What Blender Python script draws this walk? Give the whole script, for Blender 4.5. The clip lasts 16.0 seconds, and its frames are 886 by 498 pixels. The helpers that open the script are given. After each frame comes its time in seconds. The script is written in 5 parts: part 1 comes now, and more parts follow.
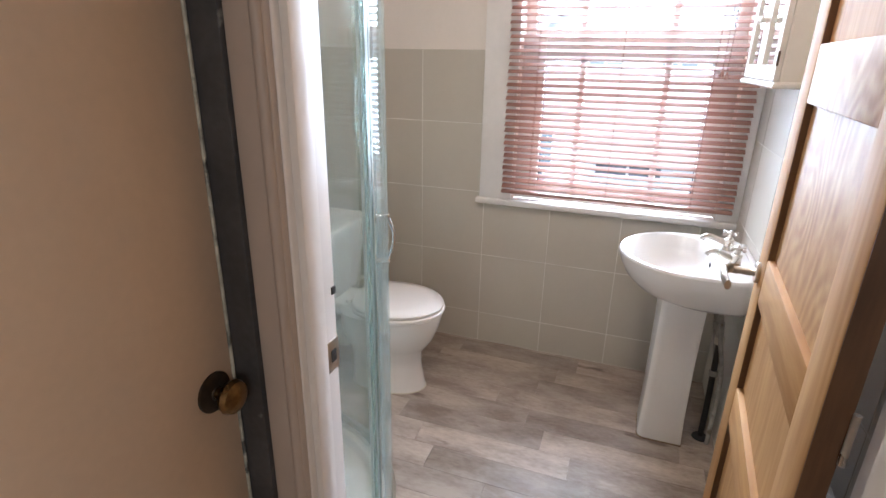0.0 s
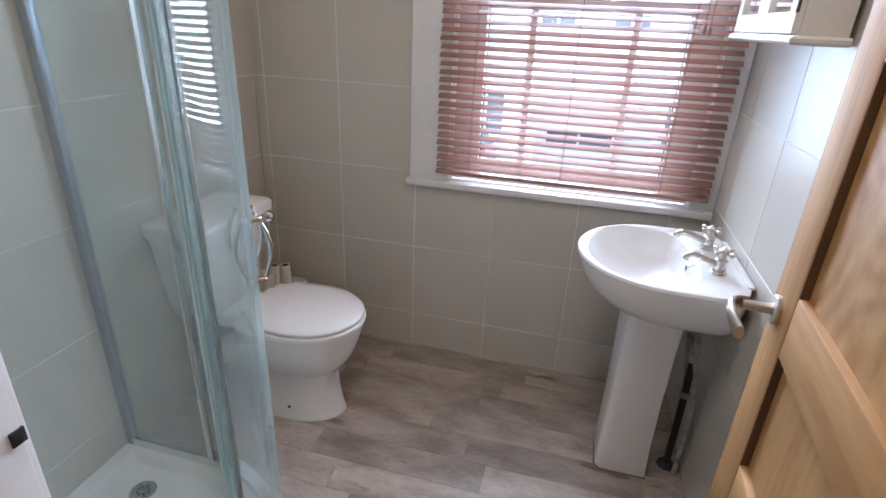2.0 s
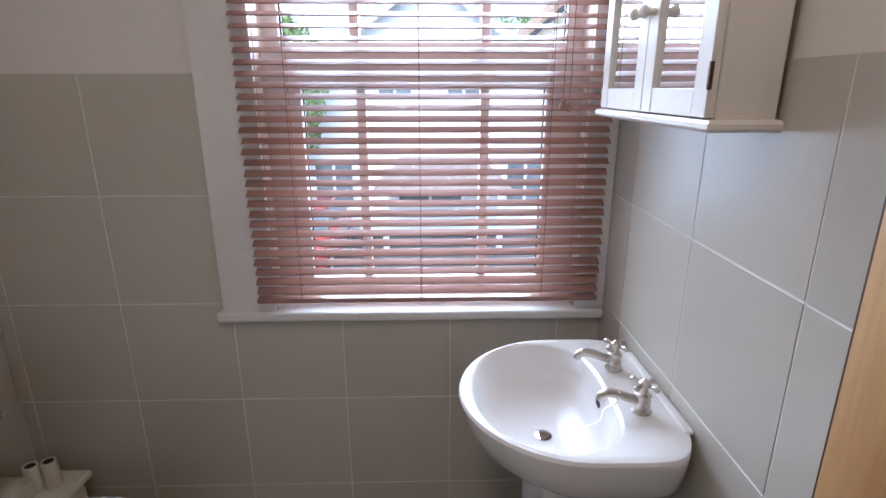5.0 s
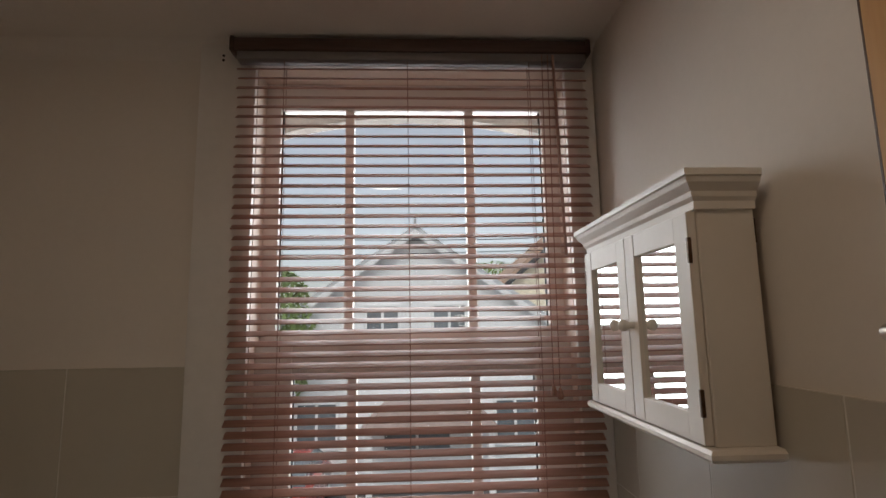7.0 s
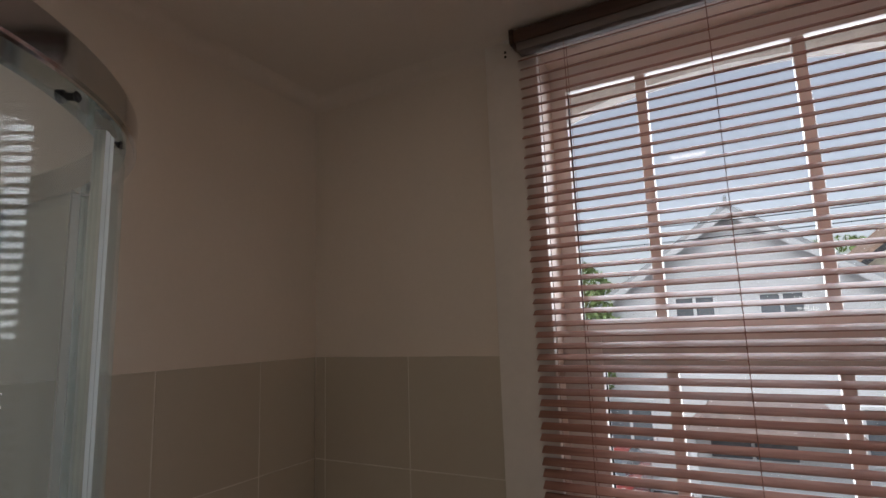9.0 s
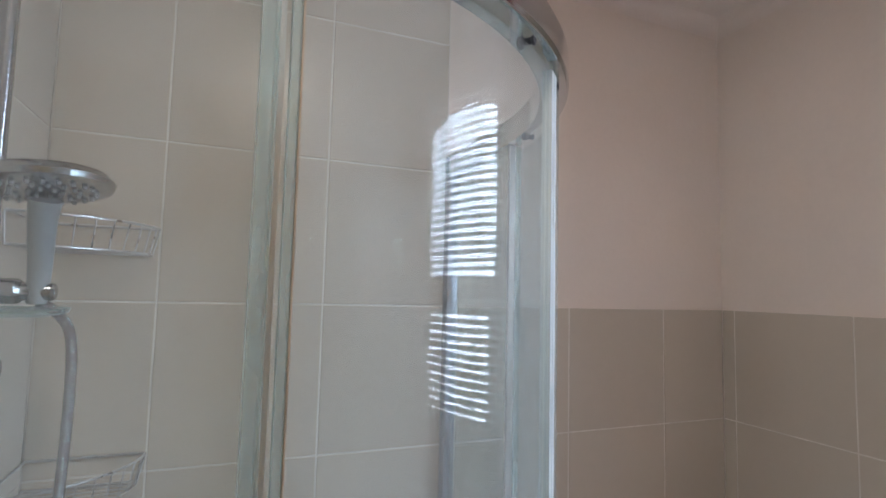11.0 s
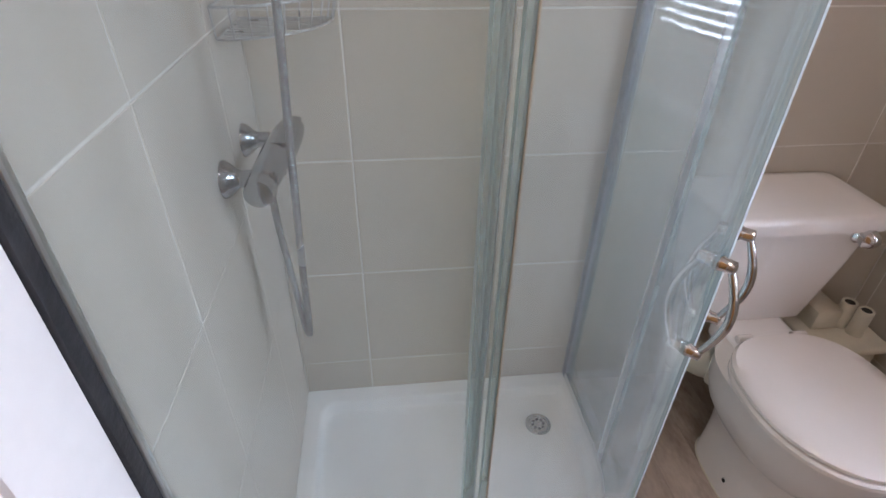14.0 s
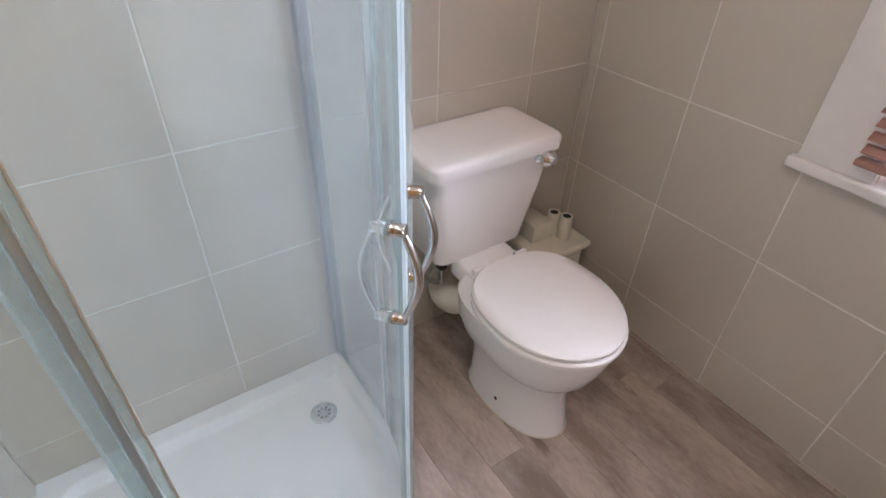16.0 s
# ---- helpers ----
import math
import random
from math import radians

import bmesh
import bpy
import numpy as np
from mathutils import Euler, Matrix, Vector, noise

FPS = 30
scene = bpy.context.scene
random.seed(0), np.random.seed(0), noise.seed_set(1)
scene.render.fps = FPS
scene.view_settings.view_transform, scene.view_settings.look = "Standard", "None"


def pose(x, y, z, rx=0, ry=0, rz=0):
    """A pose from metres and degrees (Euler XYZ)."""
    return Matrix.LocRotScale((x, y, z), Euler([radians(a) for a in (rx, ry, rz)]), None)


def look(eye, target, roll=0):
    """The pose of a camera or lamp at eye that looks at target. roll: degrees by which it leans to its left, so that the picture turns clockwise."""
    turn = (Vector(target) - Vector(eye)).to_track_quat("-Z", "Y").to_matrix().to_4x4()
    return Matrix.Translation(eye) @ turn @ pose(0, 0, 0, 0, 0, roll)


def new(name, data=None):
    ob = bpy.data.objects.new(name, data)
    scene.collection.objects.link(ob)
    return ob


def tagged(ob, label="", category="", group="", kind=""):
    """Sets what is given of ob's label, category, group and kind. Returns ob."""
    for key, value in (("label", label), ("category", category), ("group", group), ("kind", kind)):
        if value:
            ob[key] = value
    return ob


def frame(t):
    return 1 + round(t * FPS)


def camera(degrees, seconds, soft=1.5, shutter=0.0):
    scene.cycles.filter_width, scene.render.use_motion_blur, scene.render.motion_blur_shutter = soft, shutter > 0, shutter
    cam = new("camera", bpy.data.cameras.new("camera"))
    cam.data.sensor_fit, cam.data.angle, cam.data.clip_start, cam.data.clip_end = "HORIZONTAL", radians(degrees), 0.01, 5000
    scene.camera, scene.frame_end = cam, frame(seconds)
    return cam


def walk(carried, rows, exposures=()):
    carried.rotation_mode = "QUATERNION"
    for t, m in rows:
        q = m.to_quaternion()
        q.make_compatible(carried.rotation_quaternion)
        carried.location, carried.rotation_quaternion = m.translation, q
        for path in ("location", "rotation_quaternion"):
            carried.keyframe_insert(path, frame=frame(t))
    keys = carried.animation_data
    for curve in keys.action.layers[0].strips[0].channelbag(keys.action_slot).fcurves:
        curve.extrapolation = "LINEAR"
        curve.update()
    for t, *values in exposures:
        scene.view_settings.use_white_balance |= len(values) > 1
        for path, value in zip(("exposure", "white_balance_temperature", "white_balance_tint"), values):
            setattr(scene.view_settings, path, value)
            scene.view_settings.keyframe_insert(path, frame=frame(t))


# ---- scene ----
cam = camera(80.2, 16.0)
PATH = [
    (0, (0.174, 0.033, 1.46), (-0.455, 1.805, 0.777), 1.1),
    (0.5, (0.216, 0.091, 1.447), (-0.355, 1.872, 0.739), -0.3),
    (1, (0.18, 0.249, 1.427), (-0.333, 2.036, 0.691), 0.9),
    (1.5, (0.137, 0.397, 1.426), (-0.311, 2.189, 0.657), 2.4),
    (2, (0.133, 0.507, 1.412), (-0.308, 2.286, 0.612), 2.7),
    (2.5, (0.136, 0.668, 1.402), (-0.344, 2.403, 0.529), 2.8),
    (3, (0.153, 0.783, 1.379), (-0.288, 2.494, 0.442), 2.2),
    (5.5, (0.108, 1.042, 1.491), (0.254, 3.011, 1.169), -0.4),
    (6, (0.121, 1.05, 1.532), (0.305, 3.041, 1.517), -0.5),
    (6.5, (0.124, 1.05, 1.578), (0.257, 3.038, 1.745), -0.8),
    (7, (0.101, 1.037, 1.594), (0.206, 3.013, 1.885), -1.0),
    (7.5, (0.083, 1.036, 1.601), (0.091, 3.004, 1.959), -1.9),
    (8, (0.07, 1.043, 1.597), (-0.14, 2.998, 1.959), -2.8),
    (8.5, (0.039, 1.07, 1.556), (-0.486, 2.964, 1.927), -2.4),
    (9, (0.072, 1.124, 1.577), (-0.878, 2.857, 1.88), -1.9),
    (9.5, (0.05, 1.135, 1.575), (-1.226, 2.647, 1.87), -1.5),
    (10, (0.032, 1.139, 1.602), (-1.518, 2.37, 1.889), -1.7),
    (10.2, (0.026, 1.129, 1.587), (-1.613, 2.233, 1.895), -1.3),
    (12.5, (-0.029, 1.026, 1.494), (-1.991, 1.2, 1.143), 2.6),
    (13, (-0.045, 1.009, 1.453), (-1.912, 1.199, 0.761), 2.8),
    (13.5, (-0.049, 1.016, 1.401), (-1.798, 1.19, 0.446), 1.9),
    (14, (-0.043, 1.025, 1.369), (-1.681, 1.225, 0.24), 1.0),
    (14.5, (-0.035, 1.038, 1.345), (-1.597, 1.305, 0.125), 0.5),
    (15, (-0.032, 1.081, 1.345), (-1.544, 1.511, 0.109), 0.4),
    (15.5, (-0.036, 1.128, 1.35), (-1.485, 1.761, 0.125), 0.6),
    (16, (-0.068, 1.175, 1.358), (-1.368, 2.1, 0.151), 2.2),
]
EXPOSURES = [(0, -0.38, 5350, 8), (1.0, -0.58, 5150, 7), (2.0, -0.75, 5000, 8), (3.0, -0.85, 5100, 11), (5.5, -1.62, 5150, 9), (6.0, -2.05, 5700, 8), (6.5, -2.55, 6250, 9), (7.0, -2.8, 6550, 10), (8.5, -2.9, 6300, 12), (9.5, -2.22, 6050, 13),
             (10.2, -1.18, 5650, 12), (12.5, -1.05, 5000, 12), (13.5, -0.9, 5300, 15), (14.5, -0.85, 5400, 16), (16.0, -0.5, 5350, 14)]
walk(cam, [(t, look(eye, target, roll)) for t, eye, target, roll in PATH], EXPOSURES)

# ---- world and large lights ----
world = bpy.data.worlds.new("world")
scene.world = world
world.use_nodes = True
wn = world.node_tree
sky = wn.nodes.new("ShaderNodeTexSky")
sky.sky_type, sky.sun_disc = "NISHITA", False
sky.sun_elevation, sky.sun_rotation = radians(48), radians(200)
sky.air_density, sky.dust_density = 1.0, 3.0
wn.nodes["Background"].inputs["Strength"].default_value = 0.15
pale = wn.nodes.new("ShaderNodeHueSaturation")
pale.inputs["Saturation"].default_value, pale.inputs["Value"].default_value = 0.42, 7.9
wn.links.new(sky.outputs["Color"], pale.inputs["Color"])
wn.links.new(pale.outputs["Color"], wn.nodes["Background"].inputs["Color"])


def lamp(name, kind, m, energy, color, **settings):
    data = bpy.data.lights.new(name, kind)
    data.energy, data.color = energy, color
    for key, value in settings.items():
        if key == "size":
            data.size = value
        elif key == "size_y":
            data.shape, data.size_y = "RECTANGLE", value
        elif key == "angle":
            data.angle = value
    ob = new(name, data)
    ob.matrix_world = m
    return ob


lamp("sun", "SUN", look((0, 0, 8), (0.6, 1.7, 6.2)), 1.0, (1.0, 0.96, 0.9), angle=radians(12))
# the sky's light that comes in through the sash window
lamp("window_daylight", "AREA", look((0.22, 3.75, 1.9), (0.12, 1.6, 1.1)), 790, (0.94, 0.965, 1.0), size=2.2, size_y=2.6)
# the small warm ceiling lamp, whose glints show on the china and the chrome
lamp("ceiling_lamp", "AREA", look((-0.06, 1.22, 2.415), (-0.06, 1.22, 0)), 14, (1.0, 0.76, 0.54), size=0.16)
# warm fill light added behind the walker for the landing; its source is unseen
lamp("landing_fill", "AREA", look((0.65, -1.15, 1.75), (-0.35, 0.45, 0.75)), 11.0, (1.0, 0.86, 0.70), size=0.35, size_y=0.35)


# ---- mesh helpers ----
def box(bm, x0, y0, z0, x1, y1, z1, bevel=0.0, seg=2):
    made = bmesh.ops.create_cube(bm, size=1.0)["verts"]
    for v in made:
        v.co = Vector(((x0 + x1) / 2 + v.co.x * (x1 - x0), (y0 + y1) / 2 + v.co.y * (y1 - y0), (z0 + z1) / 2 + v.co.z * (z1 - z0)))
    if bevel:
        edges = list({e for v in made for e in v.link_edges})
        bmesh.ops.bevel(bm, geom=edges, offset=bevel, segments=seg, affect="EDGES", profile=0.5)
    return bm


def boxed(x0, y0, z0, x1, y1, z1, bevel=0.0, seg=2):
    return box(bmesh.new(), x0, y0, z0, x1, y1, z1, bevel, seg)


def loft(bm, rings, close=True, cap0=True, cap1=True):
    rows = [[bm.verts.new(p) for p in ring] for ring in rings]
    n = len(rows[0])
    for a, b in zip(rows, rows[1:]):
        for i in range(n if close else n - 1):
            j = (i + 1) % n
            bm.faces.new((a[i], a[j], b[j], b[i]))
    if cap0:
        bm.faces.new(rows[0][::-1])
    if cap1:
        bm.faces.new(rows[-1])
    bmesh.ops.recalc_face_normals(bm, faces=bm.faces)
    return bm


def tube(bm, pts, r, seg=12):
    """A round bar along the points; r is one radius or one for each point."""
    pts = [Vector(p) for p in pts]
    radii = r if isinstance(r, (list, tuple)) else [r] * len(pts)
    rings, up = [], None
    for i, p in enumerate(pts):
        d = (pts[min(i + 1, len(pts) - 1)] - pts[max(i - 1, 0)]).normalized()
        if up is None:
            up = d.orthogonal().normalized()
        up = (up - d * up.dot(d)).normalized()
        side = d.cross(up)
        rings.append([p + (up * math.cos(2 * math.pi * k / seg) + side * math.sin(2 * math.pi * k / seg)) * radii[i] for k in range(seg)])
    return loft(bm, rings)


def arc_pts(c, a, b, start, end, n):
    """Points c + a cos + b sin."""
    c, a, b = Vector(c), Vector(a), Vector(b)
    return [c + a * math.cos(radians(start + (end - start) * i / n)) + b * math.sin(radians(start + (end - start) * i / n)) for i in range(n + 1)]


def smooth_path(pts, n=8):
    """A Catmull-Rom line through the points."""
    p = [Vector(q) for q in pts]
    p = [p[0] * 2 - p[1]] + p + [p[-1] * 2 - p[-2]]
    out = []
    for i in range(1, len(p) - 2):
        for k in range(n):
            t = k / n
            out.append(0.5 * (2 * p[i] + (p[i + 1] - p[i - 1]) * t + (2 * p[i - 1] - 5 * p[i] + 4 * p[i + 1] - p[i + 2]) * t * t
                              + (3 * p[i] - p[i - 1] - 3 * p[i + 1] + p[i + 2]) * t ** 3))
    return out + [p[-2]]


def mesh_of(name, bm, material, smooth=False):
    me = bpy.data.meshes.new(name)
    bm.to_mesh(me)
    bm.free()
    me.materials.append(material)
    if smooth:
        me.polygons.foreach_set("use_smooth", [True] * len(me.polygons))
        me.set_sharp_from_angle(angle=radians(38))
    return me


def part(name, bm, material, parent, label="", smooth=True):
    ob = new(name, mesh_of(name, bm, material, smooth))
    ob.parent = parent
    if label:
        tagged(ob, label)
    return ob


def thing(name, label, category, at=(0, 0, 0), group="", kind=""):
    ob = new(name)
    ob.empty_display_size = 0.05
    ob.location = at
    return tagged(ob, label, category, group, kind)


def whole(name, bm, material, label, category, group="", kind="", smooth=True):
    return tagged(new(name, mesh_of(name, bm, material, smooth)), label, category, group, kind)


# ---- materials ----
def material(name, color, rough=0.5, metal=0.0, vary=0.12, scale=6.0, fine=60.0, bump=0.15, stretch=(1, 1, 1), random_tint=0.0,
             coat=0.0, wear=None, tint2=None, spec=0.5, rough_vary=0.1, bump_fine=0.02):
    """A surface with broad mottling, fine grain, uneven gloss and relief, in metres."""
    m = bpy.data.materials.new(name)
    m.use_nodes = True
    t = m.node_tree
    n, l = t.nodes, t.links
    b = n["Principled BSDF"]
    tc = n.new("ShaderNodeTexCoord")
    mp = n.new("ShaderNodeMapping")
    mp.inputs["Scale"].default_value = stretch
    info = n.new("ShaderNodeObjectInfo")
    add = n.new("ShaderNodeVectorMath")
    add.operation = "ADD"
    mul = n.new("ShaderNodeMath")
    mul.operation, mul.inputs[1].default_value = "MULTIPLY", 37.0
    l.new(info.outputs["Random"], mul.inputs[0])
    l.new(tc.outputs["Object"], add.inputs[0])
    l.new(mul.outputs[0], add.inputs[1])
    l.new(add.outputs[0], mp.inputs["Vector"])
    big, small = n.new("ShaderNodeTexNoise"), n.new("ShaderNodeTexNoise")
    for node, s, d in ((big, scale, 4.0), (small, fine, 6.0)):
        node.inputs["Scale"].default_value, node.inputs["Detail"].default_value = s, d
        l.new(mp.outputs[0], node.inputs["Vector"])
    mix = n.new("ShaderNodeMix")
    mix.data_type = "RGBA"
    dark = [max(0.0, c * (1 - vary)) for c in color]
    light = [min(1.0, c * (1 + vary)) for c in (tint2 or color)]
    mix.inputs["A"].default_value, mix.inputs["B"].default_value = (*dark, 1), (*light, 1)
    ramp = n.new("ShaderNodeMapRange")
    ramp.inputs["From Min"].default_value, ramp.inputs["From Max"].default_value = 0.3, 0.7
    blend = n.new("ShaderNodeMath")
    blend.operation = "MULTIPLY_ADD"
    blend.inputs[1].default_value, blend.inputs[2].default_value = 0.35, -0.175
    l.new(small.outputs["Fac"], blend.inputs[0])
    summed = n.new("ShaderNodeMath")
    summed.operation = "ADD"
    l.new(big.outputs["Fac"], summed.inputs[0])
    l.new(blend.outputs[0], summed.inputs[1])
    l.new(summed.outputs[0], ramp.inputs["Value"])
    l.new(ramp.outputs[0], mix.inputs["Factor"])
    out = mix.outputs["Result"]
    if random_tint:
        hsv = n.new("ShaderNodeHueSaturation")
        vr = n.new("ShaderNodeMapRange")
        vr.inputs["To Min"].default_value, vr.inputs["To Max"].default_value = 1 - random_tint, 1 + random_tint
        l.new(info.outputs["Random"], vr.inputs["Value"])
        l.new(vr.outputs[0], hsv.inputs["Value"])
        l.new(out, hsv.inputs["Color"])
        out = hsv.outputs["Color"]
    if wear:
        spots = n.new("ShaderNodeTexNoise")
        spots.inputs["Scale"].default_value, spots.inputs["Detail"].default_value = wear[1], 8
        l.new(mp.outputs[0], spots.inputs["Vector"])
        cut = n.new("ShaderNodeMapRange")
        cut.inputs["From Min"].default_value, cut.inputs["From Max"].default_value = wear[2], wear[2] + 0.08
        l.new(spots.outputs["Fac"], cut.inputs["Value"])
        wm = n.new("ShaderNodeMix")
        wm.data_type = "RGBA"
        wm.inputs["B"].default_value = (*wear[0], 1)
        l.new(cut.outputs[0], wm.inputs["Factor"])
        l.new(out, wm.inputs["A"])
        out = wm.outputs["Result"]
    l.new(out, b.inputs["Base Color"])
    rr = n.new("ShaderNodeMapRange")
    rr.inputs["To Min"].default_value, rr.inputs["To Max"].default_value = max(0.02, rough - rough_vary), min(1, rough + rough_vary)
    l.new(big.outputs["Fac"], rr.inputs["Value"])
    l.new(rr.outputs[0], b.inputs["Roughness"])
    b.inputs["Metallic"].default_value = metal
    b.inputs["Specular IOR Level"].default_value = spec
    b.inputs["Coat Weight"].default_value = coat
    b.inputs["Coat Roughness"].default_value = 0.08
    if bump:
        bp = n.new("ShaderNodeBump")
        bp.inputs["Strength"].default_value, bp.inputs["Distance"].default_value = bump, bump_fine
        l.new(summed.outputs[0], bp.inputs["Height"])
        l.new(bp.outputs[0], b.inputs["Normal"])
    return m


def wood(name, light, dark, along=(0.6, 8, 8), rough=0.38, coat=0.15, ring=3.0, tone=0.1, figure=0.14):
    """Veneer: long grain with cathedral figure along one axis."""
    m = bpy.data.materials.new(name)
    m.use_nodes = True
    t = m.node_tree
    n, l = t.nodes, t.links
    b = n["Principled BSDF"]
    tc, mp, info = n.new("ShaderNodeTexCoord"), n.new("ShaderNodeMapping"), n.new("ShaderNodeObjectInfo")
    mp.inputs["Scale"].default_value = along
    add, mul = n.new("ShaderNodeVectorMath"), n.new("ShaderNodeMath")
    add.operation, mul.operation, mul.inputs[1].default_value = "ADD", "MULTIPLY", 53.0
    l.new(info.outputs["Random"], mul.inputs[0])
    l.new(tc.outputs["Object"], add.inputs[0])
    l.new(mul.outputs[0], add.inputs[1])
    l.new(add.outputs[0], mp.inputs["Vector"])
    broad, fine = n.new("ShaderNodeTexNoise"), n.new("ShaderNodeTexNoise")
    broad.inputs["Scale"].default_value, broad.inputs["Detail"].default_value = 1.1, 2
    fine.inputs["Scale"].default_value, fine.inputs["Detail"].default_value = 14, 8
    l.new(mp.outputs[0], broad.inputs["Vector"])
    l.new(mp.outputs[0], fine.inputs["Vector"])
    rings = n.new("ShaderNodeMath")
    rings.operation, rings.inputs[1].default_value = "MULTIPLY", ring * 9
    wave = n.new("ShaderNodeMath")
    wave.operation = "SINE"
    l.new(broad.outputs["Fac"], rings.inputs[0])
    l.new(rings.outputs[0], wave.inputs[0])
    sc = n.new("ShaderNodeMath")
    sc.operation, sc.inputs[1].default_value = "MULTIPLY_ADD", figure
    l.new(wave.outputs[0], sc.inputs[0])
    l.new(fine.outputs["Fac"], sc.inputs[2])
    ramp = n.new("ShaderNodeMapRange")
    ramp.inputs["From Min"].default_value, ramp.inputs["From Max"].default_value = 0.25, 0.78
    l.new(sc.outputs[0], ramp.inputs["Value"])
    mix = n.new("ShaderNodeMix")
    mix.data_type = "RGBA"
    mix.inputs["A"].default_value, mix.inputs["B"].default_value = (*dark, 1), (*light, 1)
    l.new(ramp.outputs[0], mix.inputs["Factor"])
    hsv, vr = n.new("ShaderNodeHueSaturation"), n.new("ShaderNodeMapRange")
    vr.inputs["To Min"].default_value, vr.inputs["To Max"].default_value = 1 - tone, 1 + tone
    l.new(info.outputs["Random"], vr.inputs["Value"])
    l.new(vr.outputs[0], hsv.inputs["Value"])
    l.new(mix.outputs["Result"], hsv.inputs["Color"])
    l.new(hsv.outputs["Color"], b.inputs["Base Color"])
    b.inputs["Roughness"].default_value, b.inputs["Coat Weight"].default_value, b.inputs["Coat Roughness"].default_value = rough, coat, 0.2
    bp = n.new("ShaderNodeBump")
    bp.inputs["Strength"].default_value, bp.inputs["Distance"].default_value = 0.12, 0.004
    l.new(sc.outputs[0], bp.inputs["Height"])
    l.new(bp.outputs[0], b.inputs["Normal"])
    return m


def clear_glass(name, tint, rough=0.0, gloss=0.1, smear=0.0):
    """Thin pane: mostly straight through, with a mirror sheen and soap smears."""
    m = bpy.data.materials.new(name)
    m.use_nodes = True
    t = m.node_tree
    n, l = t.nodes, t.links
    n.remove(n["Principled BSDF"])
    out = n["Material Output"]
    tr, gl, mx = n.new("ShaderNodeBsdfTransparent"), n.new("ShaderNodeBsdfGlossy"), n.new("ShaderNodeMixShader")
    tr.inputs["Color"].default_value = (*tint, 1)
    gl.inputs["Roughness"].default_value = rough
    gl.inputs["Color"].default_value = (0.95, 1, 0.99, 1)
    fr, pw, ad = n.new("ShaderNodeLayerWeight"), n.new("ShaderNodeMath"), n.new("ShaderNodeMath")
    fr.inputs["Blend"].default_value = 0.5
    pw.operation, pw.inputs[1].default_value = "POWER", 4.5
    ad.operation, ad.inputs[1].default_value, ad.inputs[2].default_value = "MULTIPLY_ADD", 0.6, gloss
    l.new(fr.outputs["Facing"], pw.inputs[0])
    l.new(pw.outputs[0], ad.inputs[0])
    l.new(ad.outputs[0], mx.inputs["Fac"])
    l.new(tr.outputs[0], mx.inputs[1])
    l.new(gl.outputs[0], mx.inputs[2])
    last = mx.outputs[0]
    if smear:
        di, ms, nz, mr = n.new("ShaderNodeBsdfDiffuse"), n.new("ShaderNodeMixShader"), n.new("ShaderNodeTexNoise"), n.new("ShaderNodeMapRange")
        tc = n.new("ShaderNodeTexCoord")
        mp = n.new("ShaderNodeMapping")
        mp.inputs["Scale"].default_value = (3, 3, 0.7)
        l.new(tc.outputs["Object"], mp.inputs["Vector"])
        l.new(mp.outputs[0], nz.inputs["Vector"])
        nz.inputs["Scale"].default_value, nz.inputs["Detail"].default_value = 4, 7
        mr.inputs["From Min"].default_value, mr.inputs["From Max"].default_value = 0.3, 0.75
        mr.inputs["To Min"].default_value, mr.inputs["To Max"].default_value = smear * 0.5, smear * 1.4
        di.inputs["Color"].default_value = (0.74, 0.81, 0.82, 1)
        l.new(nz.outputs["Fac"], mr.inputs["Value"])
        l.new(mr.outputs[0], ms.inputs["Fac"])
        l.new(last, ms.inputs[1])
        l.new(di.outputs[0], ms.inputs[2])
        last = ms.outputs[0]
    l.new(last, out.inputs["Surface"])
    return m


M_TILE = material("glazed_stone_tile", (0.55, 0.503, 0.424), 0.3, vary=0.025, scale=3, fine=45, bump=0.04, random_tint=0.03, bump_fine=0.004, rough_vary=0.03)
M_GROUT = material("cream_grout", (0.72, 0.69, 0.63), 0.85, vary=0.12, scale=9, fine=120)
M_PAINT = material("warm_white_wall_paint", (0.80, 0.735, 0.665), 0.75, vary=0.03, scale=2.5, fine=70, bump=0.12, bump_fine=0.006)
M_CEIL = material("white_ceiling_paint", (0.80, 0.74, 0.68), 0.85, vary=0.03, scale=2, fine=80, bump=0.1, bump_fine=0.006)
M_GLOSS = material("white_gloss_paint", (0.80, 0.765, 0.73), 0.38, vary=0.04, scale=5, fine=40, bump=0.06, bump_fine=0.004)
M_SASH = material("off_white_sash_paint", (0.76, 0.73, 0.70), 0.3, vary=0.02, scale=4, bump=0.02)
M_LANDING = material("cream_landing_paint", (0.60, 0.46, 0.33), 0.7, vary=0.05, scale=2, fine=60, bump=0.1, bump_fine=0.006)
# dark board paint, which also stands in for shade beside the landing door
M_DARKFRAME = material("dark_grey_paint_and_shade", (0.055, 0.055, 0.058), 0.6, vary=0.25, scale=10, fine=80, wear=((0.4, 0.4, 0.36), 14, 0.68))
M_DOORPAINT = material("cream_door_paint", (0.62, 0.48, 0.35), 0.5, vary=0.06, scale=3, fine=60, bump=0.08, bump_fine=0.005)
M_CARPET = material("beige_carpet", (0.30, 0.25, 0.2), 0.95, vary=0.3, scale=30, fine=300, bump=0.6)
